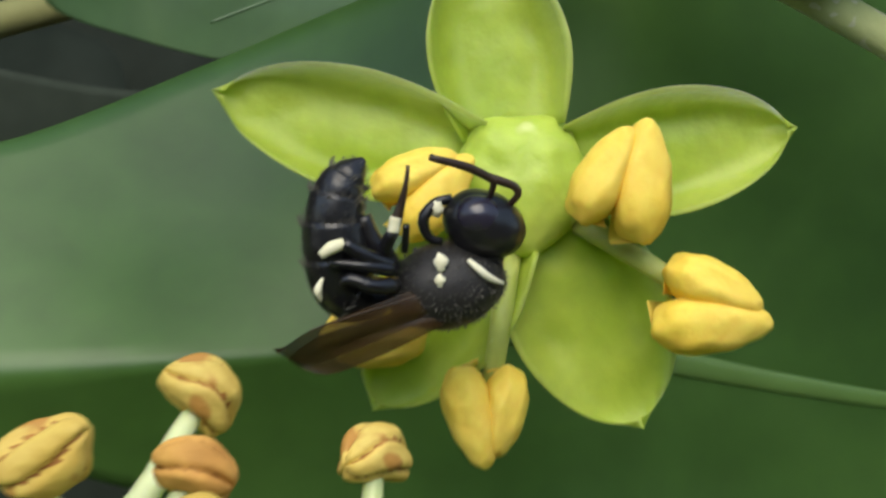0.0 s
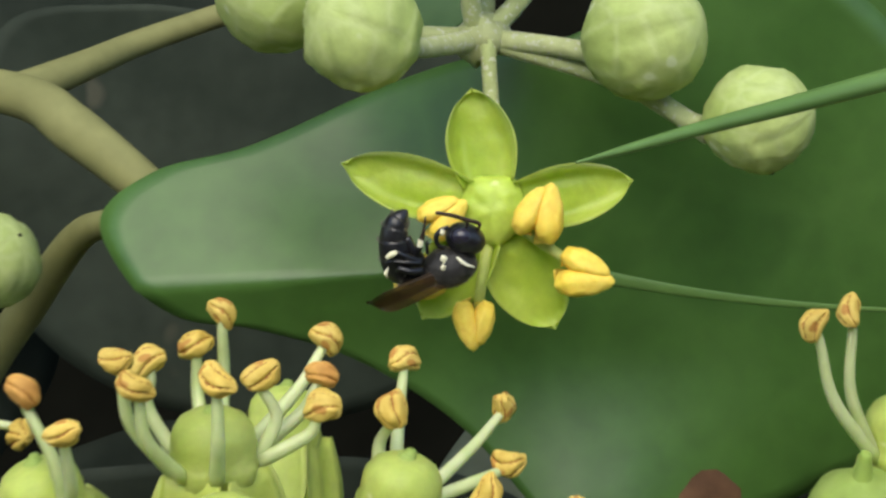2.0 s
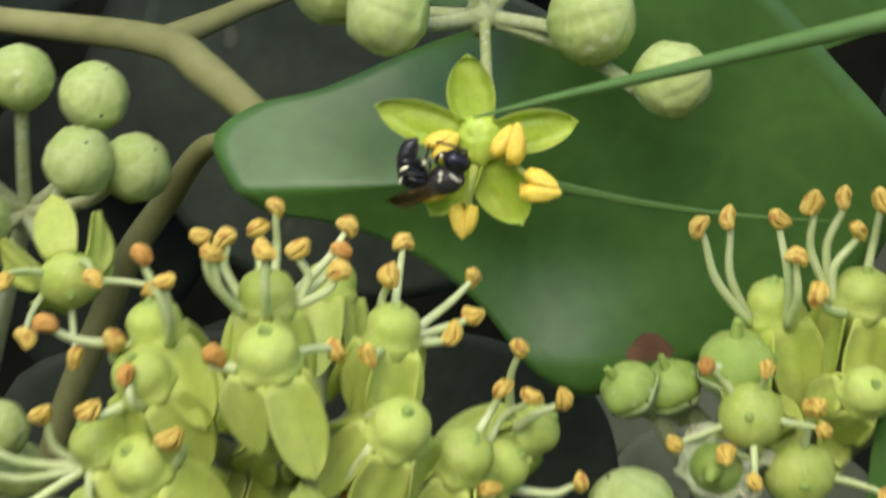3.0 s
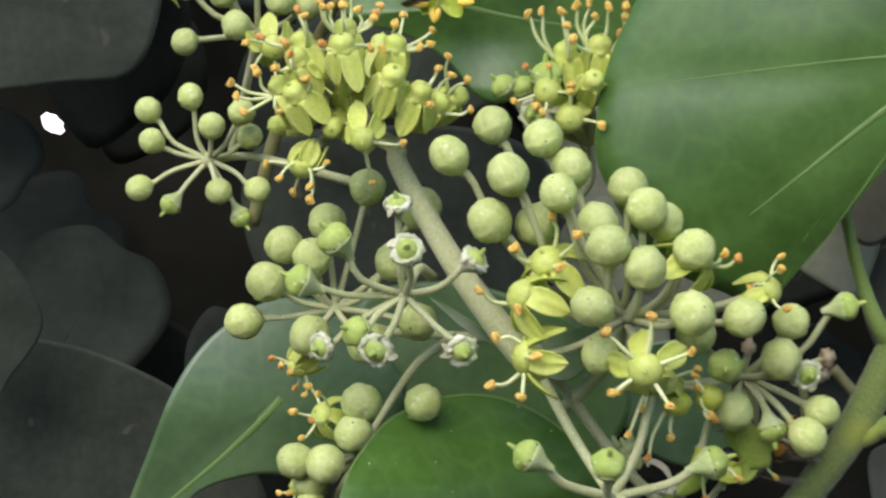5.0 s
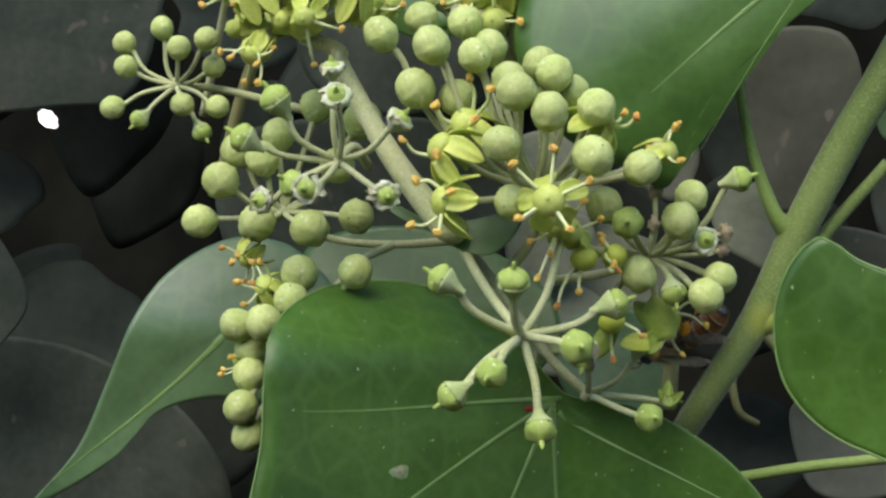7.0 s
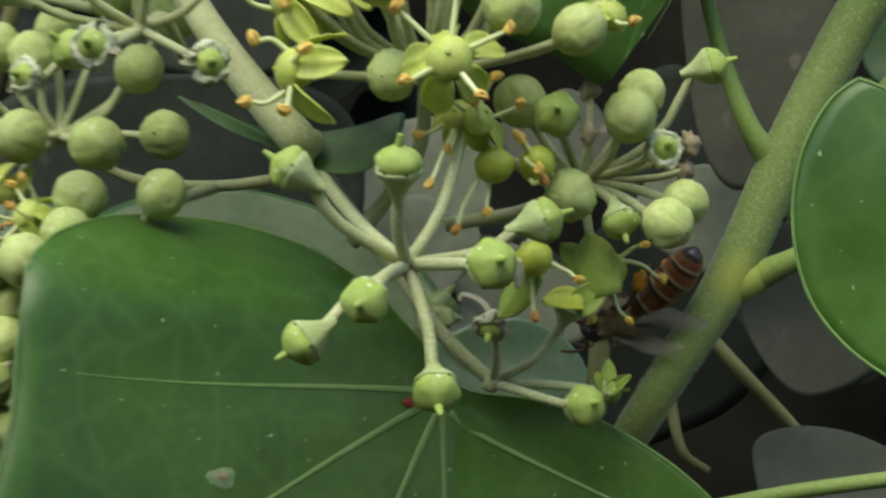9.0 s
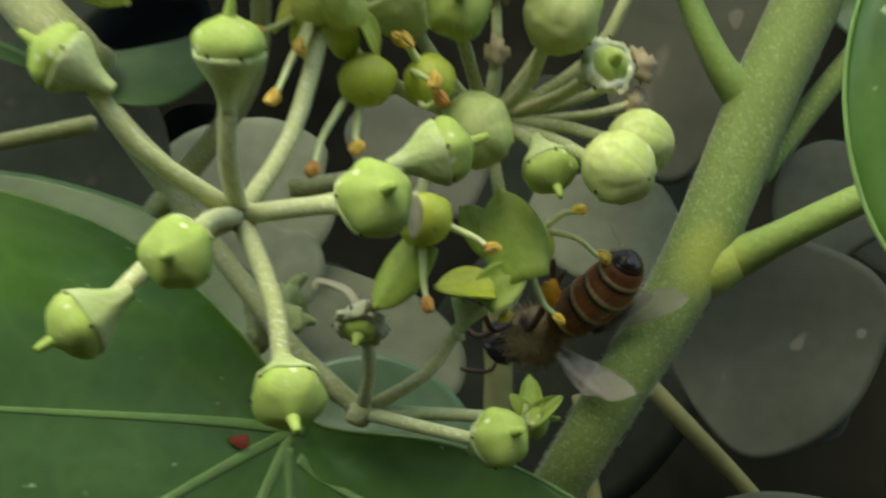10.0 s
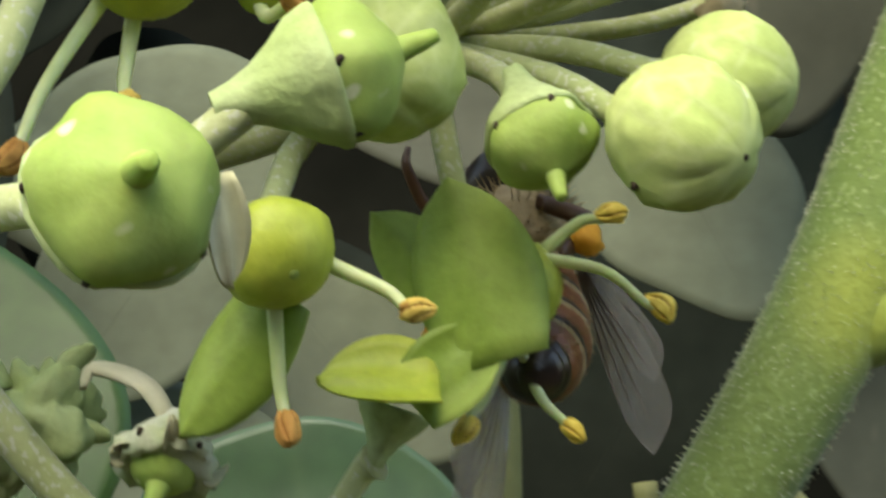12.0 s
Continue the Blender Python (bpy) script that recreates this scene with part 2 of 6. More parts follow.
def spline(pts, n):
    """n points along a smooth curve through pts."""
    p = [Vector(q) for q in pts]
    p = [2 * p[0] - p[1], *p, 2 * p[-1] - p[-2]]
    out, spans = [], len(p) - 3
    for i in range(n):
        s = i / (n - 1) * spans
        k = min(int(s), spans - 1)
        t = s - k
        a, b, c, d = p[k:k + 4]
        out.append(0.5 * (2 * b + (c - a) * t + (2 * a - 5 * b + 4 * c - d) * t * t + (3 * b - a - 3 * c + d) * t ** 3))
    return out


def tube(bm, pts, radii, seg=8, n=10, flat=1.0, cap=True, face=None):
    """A tapered tube along a smooth curve, in centimetres; flattened along face where that is given."""
    c = spline(pts, n)
    rr = np.interp(np.linspace(0, 1, n), np.linspace(0, 1, len(radii)), radii).tolist()
    side = None
    rings = []
    for i in range(n):
        tan = (c[min(i + 1, n - 1)] - c[max(i - 1, 0)]).normalized()
        if side is None:
            side = (tan.cross(face) if face else tan.orthogonal()).normalized()
        side = (side - tan * side.dot(tan)).normalized()
        up = tan.cross(side)
        rings.append([bm.verts.new((c[i] + rr[i] * (math.cos(a) * side + flat * math.sin(a) * up)) * U)
                      for a in (2 * math.pi * k / seg for k in range(seg))])
    for a, b in zip(rings, rings[1:]):
        for k in range(seg):
            bm.faces.new((a[k], a[(k + 1) % seg], b[(k + 1) % seg], b[k]))
    if cap:
        bm.faces.new(rings[0])
        bm.faces.new(rings[-1])
    return bm


def lathe(bm, profile, seg=20, wobble=None):
    """A turned shape round z from (radius, height) pairs in centimetres; wobble(angle, height) scales the radius."""
    rings = []
    for r, z in profile:
        if r < 1e-6:
            rings.append([bm.verts.new((0, 0, z * U))])
        else:
            ring = []
            for k in range(seg):
                a = 2 * math.pi * k / seg
                q = r * (wobble(a, z) if wobble else 1)
                ring.append(bm.verts.new((q * math.cos(a) * U, q * math.sin(a) * U, z * U)))
            rings.append(ring)
    for a, b in zip(rings, rings[1:]):
        for k in range(seg):
            j = (k + 1) % seg
            if len(a) == 1 and len(b) == 1:
                continue
            if len(a) == 1:
                bm.faces.new((a[0], b[j], b[k]))
            elif len(b) == 1:
                bm.faces.new((a[k], a[j], b[0]))
            else:
                bm.faces.new((a[k], a[j], b[j], b[k]))
    return bm


def blob(bm, at, size, turn=(0, 0, 0), rough=0.0, seg=16, rings=10, blunt=0.0):
    """A rounded lump: centre, half-axes in centimetres, turn in degrees."""
    m = pose(0, 0, 0, *turn).to_3x3()
    start = len(bm.verts)
    ret = bmesh.ops.create_uvsphere(bm, u_segments=seg, v_segments=rings, radius=1)
    for v in ret["verts"]:
        d = v.co.copy()
        if blunt:
            flat = math.hypot(d.x, d.y)
            wide = (1 - abs(d.z) ** (2 + 4 * blunt)) ** 0.5 if abs(d.z) < 1 else 0.0
            if flat > 1e-6:
                d.x, d.y = d.x / flat * wide, d.y / flat * wide
        k = 1 + rough * noise.noise(d * 2.3 + Vector(at) * 7)
        v.co = (m @ Vector((d.x * size[0] * k, d.y * size[1] * k, d.z * size[2] * k)) + Vector(at)) * U
    return bm


def axis_turn(axis, spin=0.0):
    return Vector(axis).to_track_quat("Z", "Y").to_matrix().to_4x4() @ Matrix.Rotation(spin, 4, "Z")


# ---- ivy flower pieces, modelled once; +z points out of the flower ----
def bud_mesh(seed):
    bm = bmesh.new()
    rnd = random.Random(seed)
    ph = rnd.random() * 6.28
    prof = [(0.05, 0.0), (0.11, 0.03), (0.17, 0.09), (0.204, 0.15), (0.218, 0.20), (0.221, 0.225), (0.214, 0.243), (0.211, 0.27), (0.200, 0.32), (0.178, 0.362), (0.145, 0.400), (0.105, 0.428), (0.06, 0.447), (0.025, 0.457), (0, 0.458)]

    def wob(a, z):
        seam = abs(math.sin(2.5 * (a + ph)))
        top = max(0.0, (z - 0.12) / 0.33)
        return 1 - (0.03 + 0.045 * top) * (z > 0.235) * math.exp(-(seam / 0.13) ** 2) + 0.06 * top * (seam - 0.6) + 0.025 * noise.noise(Vector((math.cos(a) * 7, math.sin(a) * 7, z * 22 + seed))) + 0.03 * math.sin(2 * a + ph) + 0.06 * noise.noise(Vector((math.cos(a) * 2, math.sin(a) * 2, z * 8 + seed))) + 0.10 * abs(noise.noise(Vector((math.cos(a) * 3, math.sin(a) * 3, z * 14 - seed)))) - 0.02
    lathe(bm, prof, 50, wob)
    return finish(bm, BUD, "bud")


def rim_mesh(seed):
    """The ragged, scurfy rim of a spent flower."""
    bm = bmesh.new()

    def wob(a, z):
        return 1 + 0.20 * noise.noise(Vector((math.cos(a) * 4, math.sin(a) * 4, seed + z * 18))) + 0.14 * noise.noise(Vector((math.cos(a) * 11, math.sin(a) * 11, seed + z * 40)))
    lathe(bm, [(0.125, 0.120), (0.152, 0.140), (0.170, 0.165), (0.176, 0.190), (0.166, 0.215), (0.148, 0.232), (0.122, 0.228), (0.105, 0.205), (0.125, 0.120)], 44, wob)
    for v in bm.verts:
        v.co.z += 0.045 * U * noise.noise(v.co / U * 14 + Vector((seed, 0, 0)))
    return finish(bm, CRUST, "rim")


def cup_mesh(mat, name, dome=0.06):
    bm = bmesh.new()
    lathe(bm, [(0.04, -0.02), (0.06, 0.02), (0.105, 0.07), (0.15, 0.13), (0.168, 0.18), (0.16, 0.2), (0.14, 0.205 + dome * 0.4),
               (0.10, 0.21 + dome * 0.8), (0.05, 0.215 + dome), (0, 0.215 + dome * 1.05)], 24,
          lambda a, z: 1 + 0.03 * math.cos(5 * a) * (z < 0.2) + 0.03 * noise.noise(Vector((math.cos(a) * 3, math.sin(a) * 3, z * 20))))
    return finish(bm, mat, name)


def style_mesh(long):
    bm = bmesh.new()
    tube(bm, [(0, 0, 0.26), (0.003, 0, 0.31), (0.010, 0.004, 0.31 + long), (0.012, 0.004, 0.325 + long)], [0.055, 0.036, 0.022, 0.014], 10, 10)
    return finish(bm, SPENT, "style")


def petal_mesh(mat, length=0.40, width=0.135, droop=0.10, cup=0.05, name="petal", hook=0.0, lip=1):
    """One fleshy pointed petal with raised edges and a keel; its base sits at the origin, and it points along +x."""
    bm = bmesh.new()
    nu, nv = (24, 21) if hook else (14, 11)
    top, low = [], []
    for i in range(nu):
        s = math.sin(math.pi / 2 * i / (nu - 1))
        w = width * (0.70 + 0.30 * math.sin(min(1, s / 0.5) * math.pi / 2)) * math.sqrt(max(0.0, 1 - max(0, (s - 0.38) / 0.62) ** 2.6)) * (1 - 0.22 * s ** 3) + 0.004
        if hook:
            t = max(0.0, (s - 0.42) / 0.58)
            w = width * (0.72 + 0.28 * math.sin(min(1, s / 0.42) * math.pi / 2)) * max(0.0, 1 - t ** 1.9) ** 0.66 + 0.004
        rt, rl = [], []
        for j in range(nv):
            q = 2 * j / (nv - 1) - 1
            x = length * (s - 0.05 * s * q * q)
            lift = cup * (abs(q) ** 3) * math.sin(math.pi * min(1, 0.12 + s * 0.88)) ** 0.7 + (0.0 if hook else 0.016) * math.exp(-(q * 4.5) ** 2) * min(1, 2 * s)
            z = -droop * s ** 1.7 + lift
            if hook:
                tip = max(0.0, (s - 0.84) / 0.16)
                z += hook * tip * tip - 0.012 * math.sin(min(1, s * 1.3) * math.pi) * math.exp(-((abs(q) - 0.55) / 0.22) ** 2) + 0.006 * noise.noise(Vector((x * 16, q * 2.2, length * 9)))
                z += 0.045 * max(0.0, (abs(q) - 0.70) / 0.30) ** 1.5 * min(1, 3 * (1 - s) + 0.3) * (1.1 if q * lip > 0 else 0.5)
                x -= hook * 0.5 * tip * tip
            th = 0.024 * (1 - 0.55 * abs(q) ** 3) * (1 - 0.4 * s)
            rt.append(bm.verts.new((x * U, q * w * U, z * U)))
            rl.append(bm.verts.new((x * U, q * w * 0.99 * U, (z - th) * U)))
        top.append(rt)
        low.append(rl)
    for g in (top, low):
        for i in range(nu - 1):
            for j in range(nv - 1):
                bm.faces.new((g[i][j], g[i][j + 1], g[i + 1][j + 1], g[i + 1][j]))
    for j in range(nv - 1):
        bm.faces.new((top[0][j], top[0][j + 1], low[0][j + 1], low[0][j]))
        bm.faces.new((top[-1][j], top[-1][j + 1], low[-1][j + 1], low[-1][j]))
    for i in range(nu - 1):
        for j in (0, nv - 1):
            bm.faces.new((top[i][j], top[i + 1][j], low[i + 1][j], low[i][j]))
    return finish(bm, mat, name)


def anther_mesh(mat, seed, plump=False):
    """Two lobes side by side along x; the opened ones are curled and wrinkled."""
    bm = bmesh.new()
    rnd = random.Random(seed)
    if plump:
        for side in (-1, 1):
            start = len(bm.verts)
            big = 1.08 if side < 0 else 0.94
            blob(bm, (0, 0, 0), (0.044 * big, 0.052, 0.092 * big), (0, 0, 0), 0.10, 26, 22, 0.1)
            bm.verts.ensure_lookup_table()
            lean = pose(0, 0, 0, 0, side * 13, 0).to_3x3()
            for v in bm.verts[start:]:
                c = v.co / U
                k = 1 + 2.4 * c.z
                c.x, c.y = c.x * k, c.y * k
                if c.y < 0:
                    c.y += 0.012 * math.exp(-((c.x - side * 0.012) * 85) ** 2) * max(0.0, 1 - abs(c.z) / 0.1)
                v.co = (lean @ c + Vector((side * 0.030, 0, 0.004 * side))) * U
        return finish(bm, mat, "anther")
    deep = {}
    wide, phase, bow = rnd.uniform(0.041, 0.047), rnd.random() * 6.28, rnd.uniform(4, 8)
    blob(bm, (0, 0, 0), (1, 1, 1), (0, 0, 0), 0.0, 55, 20)
    for v in bm.verts:
        c = v.co / U
        a, flat = math.atan2(c.y, c.x), math.hypot(c.x, c.y)
        split = math.exp(-(math.sin(2.5 * a + phase + 0.9 * c.z) / 0.34) ** 2) * min(1, 2.2 * flat)
        k = 1 - 0.20 * split + 0.16 * noise.noise(c * 1.5 + Vector((seed, 0, 0)))
        z = c.z * (abs(c.z) ** -0.12 if c.z else 1) * 0.060
        deep[v] = split
        v.co = Vector((c.x * wide * k + bow * z * z - 0.008, c.y * wide * 0.92 * k, z * k)) * U
    for f in bm.faces:
        f.material_index = int(sum(deep[v] for v in f.verts) > 0.68 * len(f.verts))
    me = finish(bm, mat, "anther")
    me.materials.append(FURROW)
    return me


BUDS = [bud_mesh(i) for i in range(4)]
RIMS_WHITE = [rim_mesh(i + 5) for i in range(4)]
TOOTH = finish(blob(bmesh.new(), (0, 0, 0), (0.013, 0.010, 0.015), (0, 0, 0), 0.6, 6, 5), DOT, "calyx_tooth")
SPECK = finish(blob(bmesh.new(), (0, 0, 0), (0.014, 0.014, 0.012), (0, 0, 0), 0.5, 7, 6), DOT, "tip")
CUP_FLOWER = cup_mesh(FLOWER_PALE, "disc", 0.075)
CUP_SPENT = finish(lathe(bmesh.new(), [(0.045, -0.05), (0.06, -0.02), (0.10, 0.02), (0.148, 0.07), (0.176, 0.12), (0.184, 0.16), (0.178, 0.195), (0.162, 0.228), (0.137, 0.257), (0.104, 0.280), (0.07, 0.297), (0.045, 0.312), (0, 0.325)], 30,
    lambda a, z: 1 + 0.035 * math.cos(5 * a) + 0.09 * noise.noise(Vector((math.cos(a) * 2, math.sin(a) * 2, z * 12)))), SPENT, "fruit")
CALYX = finish(lathe(bmesh.new(), [(0.040, -0.17), (0.052, -0.12), (0.074, -0.06), (0.112, 0.0), (0.155, 0.058), (0.181, 0.105), (0.187, 0.128), (0.176, 0.135), (0.150, 0.125)], 30,
    lambda a, z: 1.012 + 0.035 * math.cos(5 * a) + 0.09 * noise.noise(Vector((math.cos(a) * 2, math.sin(a) * 2, z * 12))) + 0.04 * noise.noise(Vector((math.cos(a) * 6, math.sin(a) * 6, z * 40)))), RIM, "calyx")
URN = finish(lathe(bmesh.new(), [(0.04, -0.03), (0.08, 0.04), (0.115, 0.11), (0.132, 0.165), (0.139, 0.195), (0.134, 0.212), (0.126, 0.222), (0.127, 0.262), (0.121, 0.300), (0.101, 0.333), (0.066, 0.354), (0.03, 0.362), (0, 0.364)], 26,
    lambda a, z: 1 + 0.045 * math.cos(5 * a) * (z < 0.22) + 0.06 * noise.noise(Vector((math.cos(a) * 2.5, math.sin(a) * 2.5, z * 14)))), FLOWER_PALE, "disc")
FLAPS = [petal_mesh(FLAP, l, w, d, 0.04, "withered_flap") for l, w, d in ((0.09, 0.05, 0.05), (0.07, 0.045, -0.03), (0.11, 0.04, 0.06))]
PETALS_LONG = [petal_mesh(PALE_PETAL, l, w, d, 0.035) for l, w, d in ((0.42, 0.135, 0.02), (0.38, 0.125, 0.05), (0.44, 0.120, -0.03))]
CUP_LIME = cup_mesh(LIME, "disc", 0.09)
CUP_CRUST = cup_mesh(CRUST, "fruit", 0.03)
STYLE_LONG, STYLE_MID, STYLE_SHORT = style_mesh(0.09), style_mesh(0.05), style_mesh(0.02)
PETALS = [petal_mesh(PALE_PETAL, 0.34, 0.11, d, 0.03) for d in (0.06, 0.12, 0.2)]
PETALS_PALE = [petal_mesh(PALE_PETAL, 0.34, 0.125, d, 0.03) for d in (0.05, 0.1)]
ANTHERS = [anther_mesh(ANTHER, i) for i in range(3)] + [anther_mesh(ANTHER_OLD, 9), anther_mesh(ANTHER_YELLOW, 4)]
PLUMP = anther_mesh(POLLEN, 1, True)


def filament_mesh(reach, rise):
    bm = bmesh.new()
    tube(bm, [(0.0, 0, 0), (reach * 0.45, 0, rise * 0.25), (reach * 0.85, 0, rise * 0.65), (reach, 0, rise)], [0.022, 0.019, 0.016, 0.012], 7, 9)
    return finish(bm, FILAMENT, "filament")


FILAMENT_FORMS = [(0.18, 0.22), (0.23, 0.17), (0.12, 0.25), (0.26, 0.08)]
FILAMENTS = [filament_mesh(a, b) for a, b in FILAMENT_FORMS]


def add_flower(parent, at, axis, rnd, petals=5, stamens=5, size=1.0, pale=False, petal_down=None, petal_size=1.0, disc=None):
    """An open flower: green disc, petals bent back and stamens standing out."""
    m = Matrix.Translation(cm(at)) @ axis_turn(axis, rnd.random() * 6.28) @ Matrix.Scale(size, 4)
    fl = piece("flower", disc or CUP_FLOWER, parent, m)
    urn = disc is URN
    piece("style", STYLE_SHORT, fl, pose(0, 0, (0.04 if urn else -0.035) * U))
    for k in range(petals):
        a = k * 1.2566 + rnd.uniform(-0.1, 0.1)
        down = rnd.uniform(25, 70) if petal_down is None else petal_down + rnd.uniform(-12, 12)
        pm = Matrix.Rotation(a, 4, "Z") @ pose((0.125 if urn else 0.15) * U, 0, (0.19 if urn else 0.165) * U, rnd.uniform(-8, 8), down, 0)
        piece("petal", rnd.choice(PETALS_LONG if urn else PETALS_PALE if pale else PETALS), fl, pm @ Matrix.Scale(petal_size, 4))
    for k in range(stamens):
        a = (k + 0.5) * 1.2566 + rnd.uniform(-0.25, 0.25)
        i = rnd.randrange(4)
        tip = FILAMENT_FORMS[i]
        base = Matrix.Rotation(a, 4, "Z") @ pose(0.14 * U, 0, 0.19 * U)
        piece("filament", FILAMENTS[i], fl, base)
        piece("anther", ANTHERS[rnd.choice((0, 1, 2, 0, 1, 3))], fl,
              base @ pose(tip[0] * U, 0, (tip[1] + 0.02) * U, rnd.uniform(-40, 40), rnd.uniform(-40, 40), rnd.uniform(0, 360)) @ Matrix.Scale(rnd.uniform(0.92, 1.15), 4))
    return fl


def add_bud(parent, at, axis, rnd, size=1.0):
    m = Matrix.Translation(cm(at)) @ axis_turn(axis, rnd.random() * 6.28) @ Matrix.Diagonal((size, size * rnd.uniform(0.95, 1.03), size * rnd.uniform(0.94, 1.04), 1)) @ pose(0, 0, -0.22 * U)
    bud = piece("bud", rnd.choice(BUDS), parent, m)
    if rnd.random() < 0.5:
        piece("tip", SPECK, bud, pose(rnd.uniform(-0.02, 0.02) * U, rnd.uniform(-0.02, 0.02) * U, 0.452 * U), "small brown tip")
    if rnd.random() < 0.6:
        a = rnd.random() * 6.28
        piece("tip", SPECK, bud, pose(0.215 * U * math.cos(a), 0.215 * U * math.sin(a), 0.232 * U), "dark brown calyx speck")
    return bud


def add_spent(parent, at, axis, rnd, size=1.0, crust=False):
    m = Matrix.Translation(cm(at)) @ axis_turn(axis, rnd.random() * 6.28) @ Matrix.Scale(size, 4) @ pose(0, 0, -0.15 * U)
    fr = piece("fruit", CUP_CRUST if crust else CUP_SPENT, parent, m)
    if crust:
        piece("rim", rnd.choice(RIMS_WHITE), fr, None, "scurfy white calyx rim")
    else:
        piece("calyx", CALYX, fr, None, "grey-green scurfy calyx")
    for k in range(5):
        a = k * 1.2566 + rnd.uniform(-0.2, 0.2)
        piece("calyx_tooth", TOOTH, fr, pose(0.184 * U * math.cos(a), 0.184 * U * math.sin(a), (0.19 if crust else 0.14) * U, rnd.uniform(-30, 30), rnd.uniform(-30, 30), 0), "withered brown tooth")
    piece("style", STYLE_MID if crust else STYLE_LONG, fr)
    if crust:
        for k in range(rnd.choice((2, 3, 3))):
            a = rnd.random() * 6.28
            piece("withered_flap", FLAPS[k], fr, Matrix.Rotation(a, 4, "Z") @ pose(0.13 * U, 0, 0.20 * U, rnd.uniform(-40, 40), rnd.uniform(-50, 20), 0), "withered cream petal scrap")
        bm = bmesh.new()
        lathe(bm, [(0.12, 0.22), (0.09, 0.26), (0.05, 0.285), (0, 0.29)], 16)
        part("dome", bm, SPENT, fr, "green dome")
    return fr


def pedicel(parent, a, b, rnd, r=0.035, sag=0.05, mat=None):
    a, b = Vector(a), Vector(b)
    d = b - a
    mid = a + Vector((d.x * 0.62, d.y * 0.62, d.z * (0.42 if d.z > 0 else 0.5))) + Vector((rnd.uniform(-1, 1), rnd.uniform(-1, 1), rnd.uniform(-1, 0.6))) * sag * d.length
    bm = bmesh.new()
    tube(bm, [a, mid, b - d * 0.08, b], [r * 1.1, r, r, r * 1.5], 9, 10)
    return part("pedicel", bm, mat or STALK, parent)


